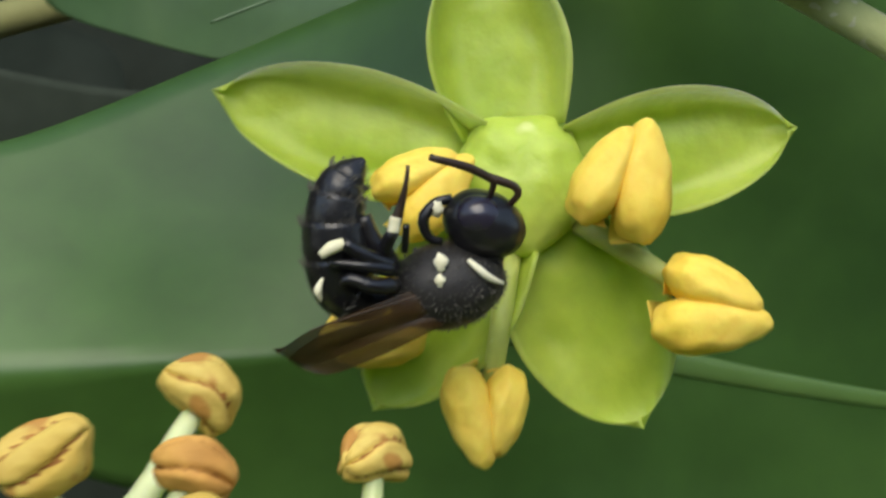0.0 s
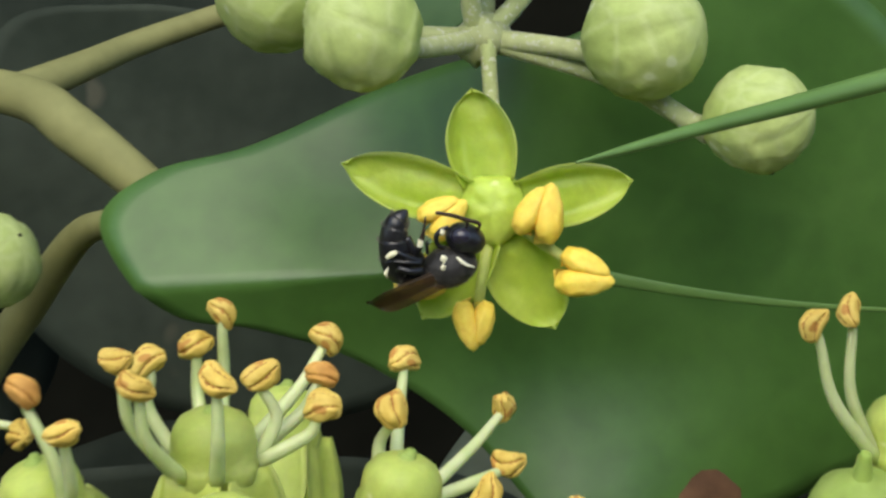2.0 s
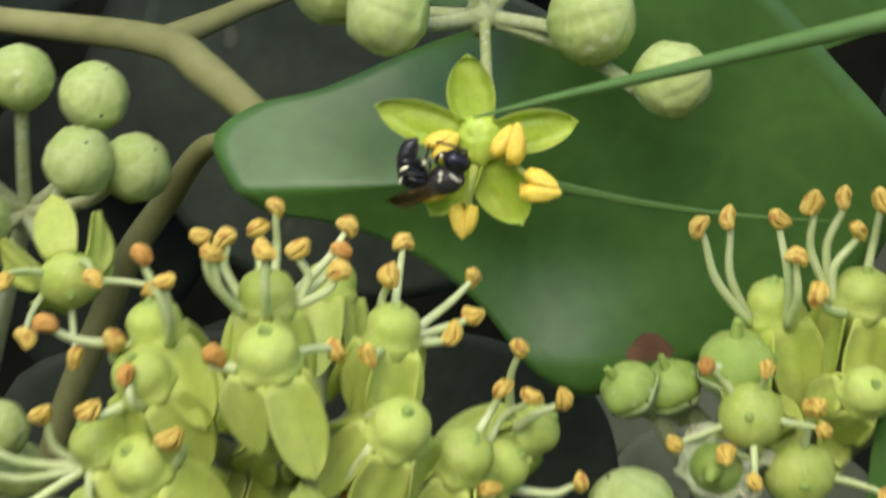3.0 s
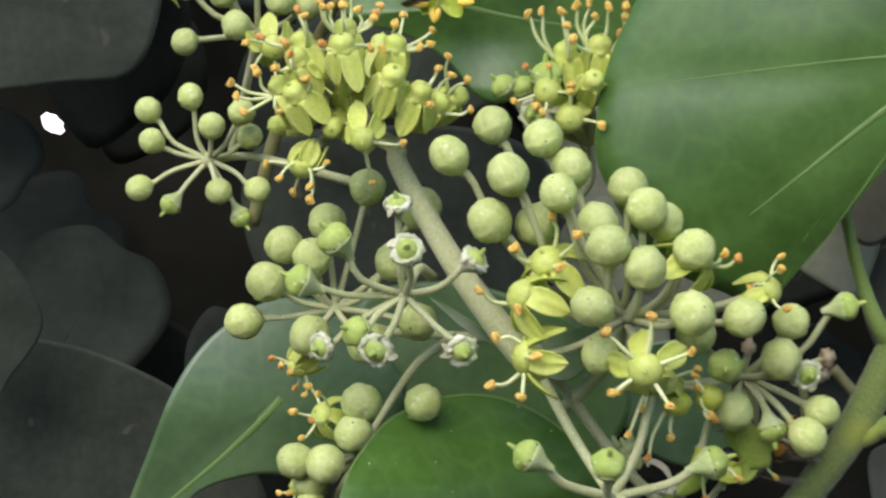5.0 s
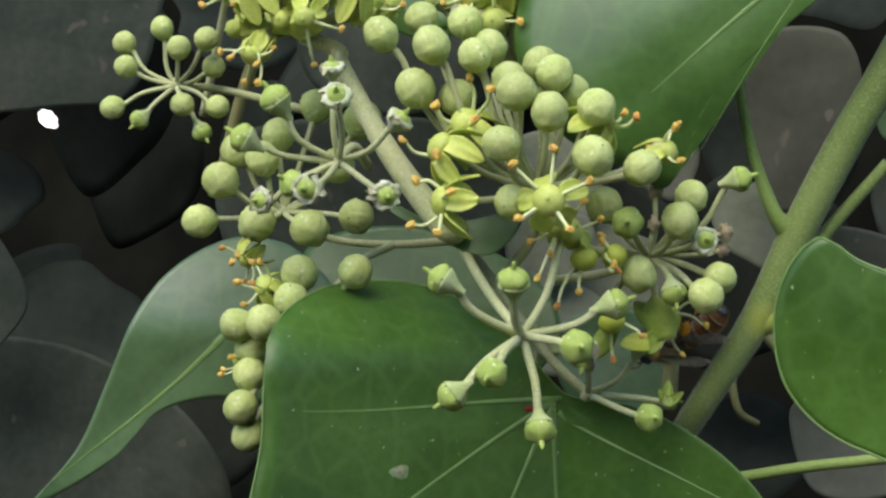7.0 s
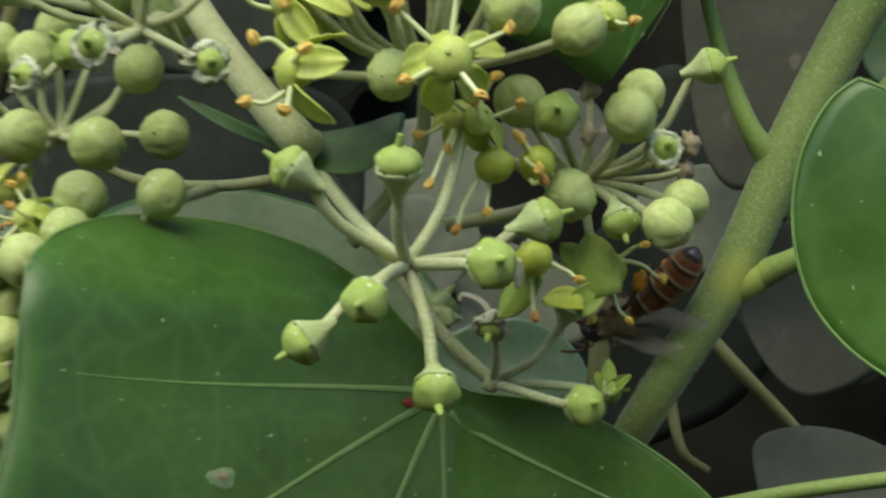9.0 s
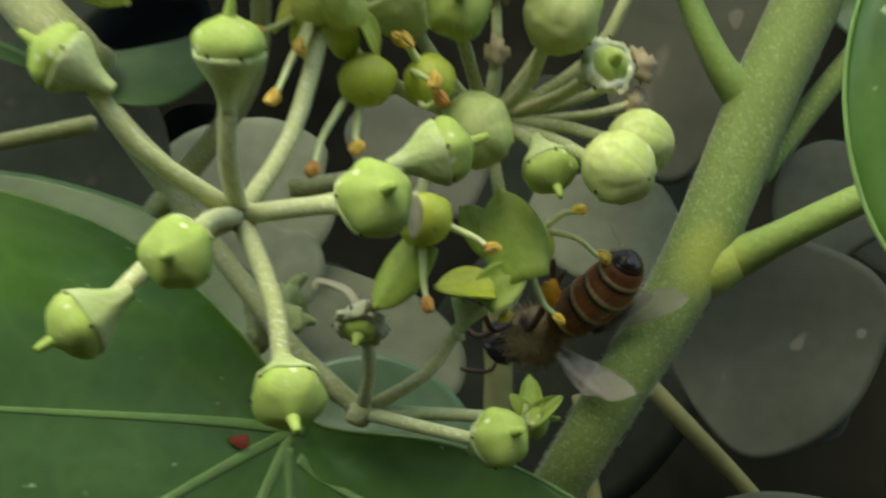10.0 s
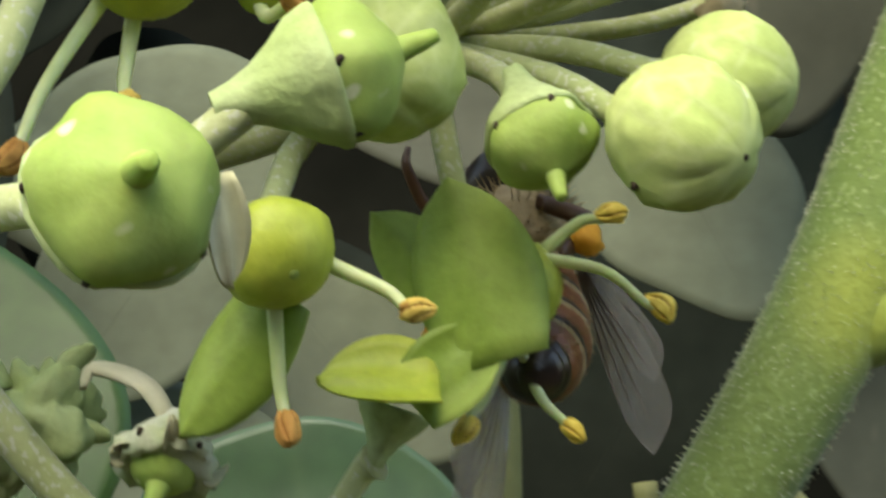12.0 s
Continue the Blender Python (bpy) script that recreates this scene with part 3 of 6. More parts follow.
def umbel(name, label, hub, heads, seed, stalk=None, stalk_r=0.06, thick=0.036, group="ivy umbels"):
    """An umbel at hub. heads: (kind, place, size), with an own axis as a fourth entry where it doesn't point away from the hub."""
    rnd = random.Random(seed)
    top = thing(name, hub, label, "flower cluster", group)
    h = Vector(hub)
    bm = bmesh.new()
    blob(bm, (0, 0, 0), (0.10, 0.10, 0.09), rough=0.5, seg=12, rings=8)
    part("hub", bm, STALK, top)
    if stalk:
        bm = bmesh.new()
        tube(bm, [Vector(p) - h for p in stalk], [stalk_r, stalk_r * 1.1, stalk_r * 1.3], 12, 5 * len(stalk))
        part("peduncle", bm, STALK, top)
    for head in heads:
        kind, at, size = head[:3]
        at = Vector(at) - h
        axis = Vector(head[3]) if len(head) > 3 else at.normalized() + Vector((0, 0, 0.3 if at.z > 0 else 0.0))
        axis.normalize()
        if kind == "bud":
            pedicel(top, (0, 0, 0), at - axis * 0.2 * size, rnd, thick)
            add_bud(top, at, axis, rnd, size)
        elif kind == "flower":
            pedicel(top, (0, 0, 0), at, rnd, thick)
            add_flower(top, at, axis, rnd, size=size)
        elif kind == "drooping":
            pedicel(top, (0, 0, 0), at, rnd, thick)
            add_flower(top, at, axis, rnd, size=size, petal_down=80, pale=True)
        elif kind == "open":
            pedicel(top, (0, 0, 0), at, rnd, thick)
            add_flower(top, at, axis, rnd, size=size, stamens=0, petal_down=76, disc=URN)
        elif kind == "star":
            pedicel(top, (0, 0, 0), at, rnd, thick)
            add_flower(top, at, axis, rnd, size=size, stamens=0, petal_down=40, petal_size=1.12)
        elif kind == "nude":
            pedicel(top, (0, 0, 0), at, rnd, thick)
            add_flower(top, at, axis, rnd, petals=0, stamens=0, size=size, disc=CUP_LIME)
        elif kind == "funnel":
            pedicel(top, (0, 0, 0), at - axis * 0.15 * size, rnd, thick)
            piece("calyx", CALYX, top, Matrix.Translation(at * U) @ axis_turn(axis) @ Matrix.Scale(size, 4), "grey-green scurfy calyx")
        elif kind == "withered":
            pedicel(top, (0, 0, 0), at, rnd, thick * 0.8)
            bm = bmesh.new()
            blob(bm, (0, 0, 0), (0.10 * size, 0.09 * size, 0.13 * size), (rnd.uniform(-30, 30), rnd.uniform(-30, 30), 0), 0.7, 14, 10)
            part("withered_bud", bm, TAN, top, "shrivelled tan bud", Matrix.Translation(at * U))
        elif kind == "crumpled":
            pedicel(top, (0, 0, 0), at, rnd, thick * 0.8)
            bm = bmesh.new()
            blob(bm, (0, 0, 0), (0.17 * size, 0.15 * size, 0.22 * size), (0, 25, 0), 0.0, 60, 44)
            for v in bm.verts:
                c = v.co / U
                fold = abs(noise.noise(c * 6 + Vector((3, 0, 0)))) + 0.4 * abs(noise.noise(c * 14))
                v.co *= 0.72 + 0.85 * fold
            part("withered_flower", bm, RIM, top, "crumpled grey-green withered flower", Matrix.Translation(at * U))
            for dx, dy, dz, turn in ((0.12, -0.06, 0.20, 30), (-0.15, -0.05, 0.17, -40), (0.17, -0.05, -0.02, 80)):
                bm = bmesh.new()
                tube(bm, [(0, 0, -0.08), (0.01, 0, 0), (0.03, -0.01, 0.05), (0.03, -0.03, 0.07)], [0.045, 0.05, 0.035, 0.015], 9, 10, 0.6)
                part("withered_petal", bm, RIM, top, "curled withered petal tip", Matrix.Translation((at + Vector((dx, dy, dz)) * size) * U) @ pose(0, 0, 0, 0, turn, 0))
        elif kind == "bare":
            pedicel(top, (0, 0, 0), at, rnd, thick)
            add_flower(top, at, axis, rnd, petals=3, stamens=3, size=size)
        else:
            pedicel(top, (0, 0, 0), at - axis * 0.12 * size, rnd, thick)
            add_spent(top, at, axis, rnd, size, crust=kind == "crust")
    return top


def stamens(um, places, seed, reach=0.75, kinds=(0, 1, 2, 0, 1, 3)):
    """Stamens whose anthers stand at the given places, each grown from the nearest flower of the umbel."""
    rnd = random.Random(seed)
    flowers = [o for o in um.children if o.name.split(".")[0] == "flower"]
    for p in places:
        p = cm(p) - um.location
        fl = min(flowers, key=lambda o: (o.matrix_basis @ Vector((0, 0, 0.2 * U)) - p).length)
        q = fl.matrix_basis.inverted() @ p / U
        back = fl.matrix_basis.to_quaternion().inverted().to_matrix().to_4x4()
        a = math.atan2(q.y, q.x)
        base = Vector((0.13 * math.cos(a), 0.13 * math.sin(a), 0.19))
        d = q - base
        if d.length > reach:
            q = base + d * (reach / d.length)
        mid = base.lerp(q, 0.5) + Vector((math.cos(a), math.sin(a), 0)) * 0.05
        bm = bmesh.new()
        tube(bm, [base, mid, base.lerp(q, 0.9) + Vector((0, 0, -0.01)), q], [0.024, 0.020, 0.016, 0.012], 8, 14)
        part("filament", bm, FILAMENT, fl)
        piece("anther", ANTHERS[rnd.choice(kinds)], fl, Matrix.Translation(q * U) @ back @ pose(0, 0, 0.01 * U, rnd.uniform(-30, 30), rnd.uniform(0, 180), 0) @ pose(0, 0, 0, 0, 0, rnd.uniform(0, 360)) @ Matrix.Scale(rnd.uniform(0.86, 1.06), 4))


def lone_petal(parent, base, tip, normal, half, mat, cup=0.04, droop=0.04):
    """One broad petal from base to tip, its face turned to normal, in the world's centimetres."""
    b, t = Vector(base), Vector(tip)
    x = (t - b).normalized()
    z = Vector(normal)
    z = (z - x * z.dot(x)).normalized()
    m = Matrix((x, z.cross(x), z)).transposed().to_4x4()
    m.translation = b * U - parent.location
    return piece("petal", petal_mesh(mat, (t - b).length, half, droop, cup), parent, m)


def leaf(label, at, yaw, pitch, outline, veins=(), mat=None, seed=1, dome=0.0, wave=0.05, thick=0.03, vein_r=0.022, fold=(0, 0, 0), relief=None, marks=(), side_veins=True, name="ivy_leaf", rings=14, edged=False, vein_mat=None, groove=0.03):
    """A leathery leaf in a plane through at, turned by yaw and pitch (degrees) from facing -y. outline and veins: (right, up) in centimetres
    from the point where the veins meet."""
    top = thing(name, at, label, "leaf", "ivy leaves")
    m = pose(0, 0, 0, 0, 0, yaw) @ pose(0, 0, 0, pitch, 0, 0)
    pts = [Vector((a, b, 0)) for a, b in outline]
    n = len(pts)
    edge = []
    for i in range(n):
        a, b, c, d = pts[i - 1], pts[i], pts[(i + 1) % n], pts[(i + 2) % n]
        for k in range(8):
            t = k / 8
            edge.append(0.5 * (2 * b + (c - a) * t + (2 * a - 5 * b + 4 * c - d) * t * t + (3 * b - a - 3 * c + d) * t ** 3))
    size = max(p.length for p in pts)
    veins = [(*v, 1.0)[:3] for v in veins]
    ways = [Vector((a, b, 0)).normalized() for a, b, _ in veins]

    def height(p):
        h = -dome * (p.length / size) ** 2 * size
        h -= fold[0] * max(0.0, -fold[1] * p.x + p.y * fold[2])
        if relief:
            h += relief(p)
        h += wave * size * (noise.noise(p * (1.6 / size) + Vector((seed, 0, 0))) * min(1, 2 * p.length / size))
        for w in ways:
            along = p.dot(w)
            if along > 0:
                across = (p - along * w).length
                h -= groove * math.exp(-(across / 0.25) ** 2) * min(1, along)
        return h

    def place(p, lift=0.0):
        return (m @ Vector((p.x, -(height(p) + lift), p.y))) * U

    bm = bmesh.new()
    fronts, backs = [], []
    for r in range(1, rings + 1):
        f = (r / rings) ** 0.85
        fronts.append([bm.verts.new(place(p * f)) for p in edge])
        backs.append([bm.verts.new(place(p * f, -thick * (1 - 0.7 * f))) for p in edge])
    ne = len(edge)
    for g in (fronts, backs):
        c = bm.verts.new(place(Vector((0, 0, 0)), 0 if g is fronts else -thick))
        for k in range(ne):
            bm.faces.new((c, g[0][k], g[0][(k + 1) % ne]))
        for a, b in zip(g, g[1:]):
            for k in range(ne):
                bm.faces.new((a[k], a[(k + 1) % ne], b[(k + 1) % ne], b[k]))
    for k in range(ne):
        bm.faces.new((fronts[-1][k], fronts[-1][(k + 1) % ne], backs[-1][(k + 1) % ne], backs[-1][k]))
    part("blade", bm, mat or LEAF, top)
    if edged:
        bm = bmesh.new()
        tube(bm, [place(p, -thick * 0.15) / U for p in edge[::4] + edge[:1]], [0.014], 6, len(edge))
        part("edge", bm, VEIN, top, "thin pale leaf edge")
    rnd = random.Random(seed)
    if not veins:
        far = max(pts, key=lambda p: p.length)
        bm = bmesh.new()
        r = 0.006
        tube(bm, [place(far * q, -0.5 * r) / U for q in np.linspace(0, 0.9, 24).tolist()], [r, r * 0.5], 8, 48)
        part("vein", bm, mat or VEIN, top)
    for rank, (u, v, r, tint, words) in enumerate(marks):
        bm = bmesh.new()
        o = Vector((u, v, 0))
        ring = [[bm.verts.new(place(o + Vector((math.cos(a), math.sin(a) * 0.6, 0)) * r * f * (1 + 0.16 * math.sin(3 * a + seed) + 0.08 * math.sin(7 * a + rank)), 0.012 - 0.01 * f + 0.012 * rank)) for a in (k * 0.449 for k in range(14))] for f in (0.25, 0.6, 1.0)]
        bm.faces.new(ring[0])
        for x, y in zip(ring, ring[1:]):
            for k in range(14):
                bm.faces.new((x[k], x[(k + 1) % 14], y[(k + 1) % 14], y[k]))
        part("blemish", bm, tint, top, words)
    for a, b, wide in veins:
        e = Vector((a, b, 0))
        c = [place(e * s + Vector((-e.y, e.x, 0)) * 0.03 * math.sin(3 * s + seed), 0.002) / U for s in np.linspace(0, 0.95, 44).tolist()]
        bm = bmesh.new()
        tube(bm, c, [vein_r * wide * k for k in (1.5, 0.9, 0.5, 0.15)], 10, 88, 0.22, face=m @ Vector((0, -1, 0)))
        part("vein", bm, vein_mat or VEIN, top)
        for k in range(1, 6) if side_veins else ():
            s = k / 6.5
            o = Vector((-e.y, e.x, 0)) * (0.20 if k % 2 else -0.20) * (1 - s) + e * 0.13
            c = [place(e * s + o * q + e * 0.05 * q * q, 0.0) / U for q in (0, 0.15, 0.3, 0.45, 0.6, 0.8, 1)]
            bm = bmesh.new()
            tube(bm, c, [vein_r * 0.35, vein_r * 0.25, vein_r * 0.08], 6, 14, 0.4, face=m @ Vector((0, -1, 0)))
            part("side_vein", bm, VEIN, top)
    return top


# ---- setting: soil, and a sheet coloured for the shade inside the hedge ----
bm = bmesh.new()
bmesh.ops.create_grid(bm, x_segments=40, y_segments=40, size=60)
for v in bm.verts:
    v.co.z = 0.02 * noise.noise(v.co * 0.7)
ground = new("ground", finish(bm, SOIL, "ground"))
ground.location = (0, 0, -0.9)
tagged(ground, "bare brown soil below the hedge", "ground", kind="structure")

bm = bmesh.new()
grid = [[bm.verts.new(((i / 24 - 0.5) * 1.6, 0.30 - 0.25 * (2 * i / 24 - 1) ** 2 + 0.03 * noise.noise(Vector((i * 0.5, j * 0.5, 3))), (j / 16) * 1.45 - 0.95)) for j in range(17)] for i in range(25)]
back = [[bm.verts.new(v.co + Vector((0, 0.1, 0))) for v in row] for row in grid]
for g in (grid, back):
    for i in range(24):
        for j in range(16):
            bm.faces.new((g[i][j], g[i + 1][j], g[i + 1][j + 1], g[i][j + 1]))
tagged(new("backdrop", finish(bm, DARK, "backdrop")), "sheet coloured near-black as the shade inside an ivy hedge", "hedge", kind="structure")

# unseen screen behind the camera, added to cut low sky glare on leaves
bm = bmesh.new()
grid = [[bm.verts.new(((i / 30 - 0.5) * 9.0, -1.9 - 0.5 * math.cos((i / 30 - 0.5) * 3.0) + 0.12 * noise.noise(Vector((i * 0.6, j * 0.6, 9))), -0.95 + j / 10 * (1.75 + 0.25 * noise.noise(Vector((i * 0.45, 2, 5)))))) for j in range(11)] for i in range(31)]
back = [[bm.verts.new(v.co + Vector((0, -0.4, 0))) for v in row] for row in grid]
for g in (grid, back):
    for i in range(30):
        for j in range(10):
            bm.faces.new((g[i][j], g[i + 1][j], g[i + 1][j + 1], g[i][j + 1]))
tagged(new("wall_south", finish(bm, DIM_LEAF, "wall_south")), "unseen dark screen added to block low sky light", "hedge", kind="structure")

# ---- stems ----
def stem(label, pts, radii, mat=STEM, name="ivy_runner", seg=16):
    top = thing(name, pts[0], label, "stem")
    o = Vector(pts[0])
    bm = bmesh.new()
    tube(bm, [Vector(p) - o for p in pts], radii, seg, 8 * len(pts))
    part("shaft", bm, mat, top)
    return top


# the branch: main stem, side shoots, a leaf stalk and the axis that carries the umbels
branch = thing("ivy_branch", (5.55, 1.60, -5.32), "green ivy branch with pale scurf and side shoots", "branch")
ORIGIN = Vector((5.55, 1.60, -5.32))


def shoot(name, pts, radii, mat=STEM, nodes=(), label="", seg=18):
    bm = bmesh.new()
    tube(bm, [Vector(p) - ORIGIN for p in pts], radii, seg, 9 * len(pts))
    sh = part(name, bm, mat, branch, label)
    for p, r in nodes:
        bm = bmesh.new()
        blob(bm, Vector(p) - ORIGIN, (r * 1.05, r, r * 0.85), (0, -30, 0), 0.06, 18, 12)
        part("node", bm, FLOWER_PALE if r > 0.14 else mat, sh, "swollen yellowish node")
    return sh


shoot("main_stem", [(8.60, 1.70, 0.60), (7.85, 1.60, -0.90), (7.06, 1.60, -2.38), (6.62, 1.60, -3.15), (6.09, 1.60, -4.20), (5.58, 1.60, -5.32), (5.05, 1.65, -6.17), (4.64, 2.00, -6.81), (4.09, 2.50, -7.60), (3.24, 3.00, -8.90), (-3, 4, -22), (-5, 9, -55), (-5, 12, -92)],
      [0.23, 0.228, 0.225, 0.222, 0.218, 0.205, 0.175, 0.165, 0.155, 0.16, 0.2, 0.3, 0.4], label="thick green stem with pale scurf")
shoot("leaf_stalk", [(6.03, 1.62, -4.34), (5.79, 1.50, -4.03), (5.61, 1.50, -3.58), (5.46, 1.50, -3.08), (5.32, 1.52, -2.35), (5.18, 1.60, -1.50), (5.10, 1.75, -0.40)], [0.15, 0.10, 0.078, 0.068, 0.062, 0.06, 0.06], STEM_YOUNG)
shoot("leaf_stalk", [(6.02, 1.75, -4.72), (6.38, 1.80, -4.29), (6.69, 1.80, -3.92), (7.17, 1.80, -3.37)], [0.10, 0.085, 0.08, 0.08])
shoot("side_shoot", [(5.50, 1.74, -5.40), (5.78, 1.63, -5.32), (6.09, 1.45, -5.20), (6.56, 1.24, -5.01), (7.33, 1.05, -4.71)], [0.12, 0.145, 0.106, 0.095, 0.09], STEM_YOUNG)
bm = bmesh.new()
blob(bm, Vector((5.71, 1.59, -5.345)) - ORIGIN, (0.27, 0.155, 0.175), (0, -28, 0), 0.02, 36, 24)
part("node", bm, STEM_YOUNG, branch, "swollen yellowish node")
NODE = (1.83, 0.52, -4.26)
shoot("flower_axis", [(-0.17, 1.20, -1.82), (0.34, 0.95, -2.02), (0.40, 0.85, -2.22), (0.83, 0.75, -2.96), (1.26, 0.65, -3.59), NODE, (1.99, 0.70, -4.28)],
      [0.09, 0.10, 0.115, 0.13, 0.15, 0.17, 0.10], STALK, [(NODE, 0.135)], "grey-green flower axis")
rnd = random.Random(8)
bm = bmesh.new()
run = spline([Vector(p) - ORIGIN for p in [(6.62, 1.60, -3.15), (6.09, 1.60, -4.20), (5.58, 1.60, -5.32), (5.05, 1.65, -6.17), (4.64, 2.00, -6.81)]], 200)
for _ in range(5200):
    k = rnd.randrange(199)
    o, d = run[k], (run[k + 1] - run[k]).normalized()
    u = d.orthogonal().normalized()
    a = rnd.random() * 6.28
    out = math.cos(a) * u + math.sin(a) * d.cross(u)
    r = 0.221 - 0.016 * k / 100 if k < 100 else 0.205 - 0.04 * (k - 100) / 100
    b = o + out * r
    tip = b + out * rnd.uniform(0.004, 0.017) + d * rnd.uniform(-0.010, 0.010)
    tube(bm, [b, tip], [0.0024, 0.0008], 3, 2, cap=False)
tagged(part("stem_hair", bm, CRUST, branch, "short white scurfy hairs"), kind="stuff")
stem("thin stalk crossing behind the stem", [(4.95, 2.20, -7.45), (5.46, 2.00, -7.32), (6.22, 1.90, -7.17), (7.52, 1.80, -6.98), (8.29, 1.80, -6.78)], [0.075, 0.07, 0.07, 0.07], STEM_YOUNG, "ivy_runner")
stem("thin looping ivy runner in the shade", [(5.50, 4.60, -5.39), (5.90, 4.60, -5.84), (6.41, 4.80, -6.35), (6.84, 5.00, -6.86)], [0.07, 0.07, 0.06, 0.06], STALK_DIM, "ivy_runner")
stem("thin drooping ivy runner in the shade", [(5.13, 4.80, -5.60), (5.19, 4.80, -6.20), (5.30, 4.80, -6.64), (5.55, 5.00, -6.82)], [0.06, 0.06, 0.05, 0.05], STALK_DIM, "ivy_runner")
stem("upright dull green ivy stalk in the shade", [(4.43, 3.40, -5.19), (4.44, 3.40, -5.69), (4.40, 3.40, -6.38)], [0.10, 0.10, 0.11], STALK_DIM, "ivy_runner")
stem("tan ivy stalk with shade in its colour behind the umbels", [(-3.17, 4.60, -0.06), (-1.93, 4.30, -0.14), (-1.04, 4.00, -0.20), (-0.74, 3.80, -0.34), (-0.37, 3.60, -0.61)], [0.08, 0.08, 0.10, 0.11, 0.09], STALK_DIM)
stem("tan ivy stalk with shade in its colour behind the umbels", [(0.43, 4.90, 0.21), (-0.42, 4.60, -0.03), (-0.73, 4.30, -0.12), (-1.04, 4.00, -0.21)], [0.05, 0.06, 0.07, 0.09], STALK_DIM)
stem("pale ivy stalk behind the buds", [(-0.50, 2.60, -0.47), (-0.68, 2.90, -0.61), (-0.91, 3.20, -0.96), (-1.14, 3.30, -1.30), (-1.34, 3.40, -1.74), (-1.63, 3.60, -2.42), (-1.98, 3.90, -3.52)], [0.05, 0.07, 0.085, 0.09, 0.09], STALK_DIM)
stem("long narrow green leaf edge crossing the flower", [(0.76, -0.62, 0.35), (0.90, -0.53, 0.365), (1.10, -0.41, 0.39), (1.48, -0.17, 0.43), (2.00, 0.15, 0.49), (2.65, 0.55, 0.56), (3.40, 1.00, 0.62)], [0.003, 0.012, 0.018, 0.026, 0.036, 0.05, 0.06], VEIN, "leaf_tendril", seg=8)

# ---- umbels ----
umbel("bud_umbel", "green bud umbel that carries the open flower", (0.83, 2.00, 0.29), [
    ("bud", (0.39, 1.50, 0.39), 0.92), ("bud", (0.11, 1.90, 0.44), 0.86), ("bud", (1.33, 1.63, 0.34), 0.95), ("bud", (1.71, 1.54, 0.07), 0.84, (0.7, -0.3, 0.2)),
    ("bud", (0.76, 1.90, 0.77), 0.95), ("bud", (1.14, 2.10, 0.77), 0.9)], 3, [(0.83, 2.00, 0.29), (0.89, 2.60, 0.70), (1.06, 3.40, 1.44)], 0.05)

head_umbel = umbel("flower_umbel", "umbel of open green ivy flowers with orange anthers", (-0.01, 1.25, -1.62), [
    ("open", (-0.05, 0.05, -1.00), 1.0, (-0.05, -0.35, 0.95)), ("open", (-0.10, 0.38, -0.87), 0.95, (0.0, -0.1, 1)), ("open", (0.40, 0.48, -1.05), 0.95, (0.15, -0.1, 1)),
    ("open", (0.40, 0.13, -1.30), 1.0, (0.3, -0.5, 0.8)), ("open", (-0.52, 0.38, -1.00), 0.95, (-0.25, -0.1, 1)), ("open", (-0.54, 0.30, -1.16), 1.0, (-0.3, -0.4, 0.85)),
    ("open", (-0.52, 0.24, -1.50), 1.0, (-0.4, -0.5, 0.75)), ("open", (-0.68, 0.30, -1.44), 0.95, (-0.6, -0.2, 0.75)), ("open", (0.65, 0.31, -1.51), 1.0, (0.35, -0.4, 0.8)), ("open", (0.75, 0.51, -1.59), 0.9, (0.7, -0.2, 0.6)),
    ("open", (0.87, 0.90, -1.55), 0.95, (0.8, -0.1, 0.5))] + [("open", (0.15, 0.00, -1.72), 0.95, (0.1, -0.9, -0.2)), ("drooping", (-0.53, 0.30, -2.02), 0.95, (-0.3, -0.5, -0.8)),
    ("open", (0.09, 1.40, -1.14), 0.95, (0.1, 0.3, 1)), ("open", (-0.50, 1.40, -1.46), 0.95, (-0.6, 0.3, 0.7)), ("open", (-0.24, 0.50, -1.72), 0.9, (0.0, -0.8, 0.0)),
    ("open", (-0.75, 0.80, -1.72), 0.9, (-0.8, -0.4, -0.2)), ("open", (-0.10, 0.50, -1.32), 0.9, (0.1, -0.9, 0.3))], 11, thick=0.05)

stamens(head_umbel, [(-0.07, 0.55, -0.31), (-0.15, 0.57, -0.41), (0.23, 0.68, -0.43), (0.21, 0.51, -0.49), (0.47, 0.81, -0.54), (-0.08, 0.08, -0.37), (0.04, 0.36, -0.44), (0.21, 0.36, -0.54), (0.78, 0.86, -0.71), (0.42, 0.54, -0.61), (-0.30, 0.11, -0.39), (-0.35, 0.19, -0.34), (-0.48, -0.00, -0.48), (-0.61, 0.25, -0.44), (0.78, 0.72, -0.84), (-0.28, 0.44, -0.42), (0.69, 0.50, -0.86), (0.20, 0.20, -0.84), (0.34, 0.18, -0.85), (-0.28, -0.06, -0.78), (-0.66, 0.05, -0.90), (-0.48, -0.00, -1.16), (-0.82, 0.03, -1.05), (-1.05, 0.20, -1.13), (-1.02, 0.23, -0.74), (-0.73, 0.19, -0.80), (0.99, 0.64, -0.97), (0.91, 0.41, -1.08), (1.04, 0.54, -1.16), (1.19, 0.72, -1.24), (0.34, 0.20, -1.25), (1.26, 0.45, -1.53), (-1.34, 0.15, -1.23), (-1.28, 0.15, -1.38), (-1.20, 0.15, -1.55), (-0.80, 0.15, -1.54), (-0.29, 0.15, -2.10), (0.22, 0.15, -2.30), (0.56, 0.15, -1.87), (0.25, 0.15, -1.47), (0.85, 0.15, -1.44)], 1)

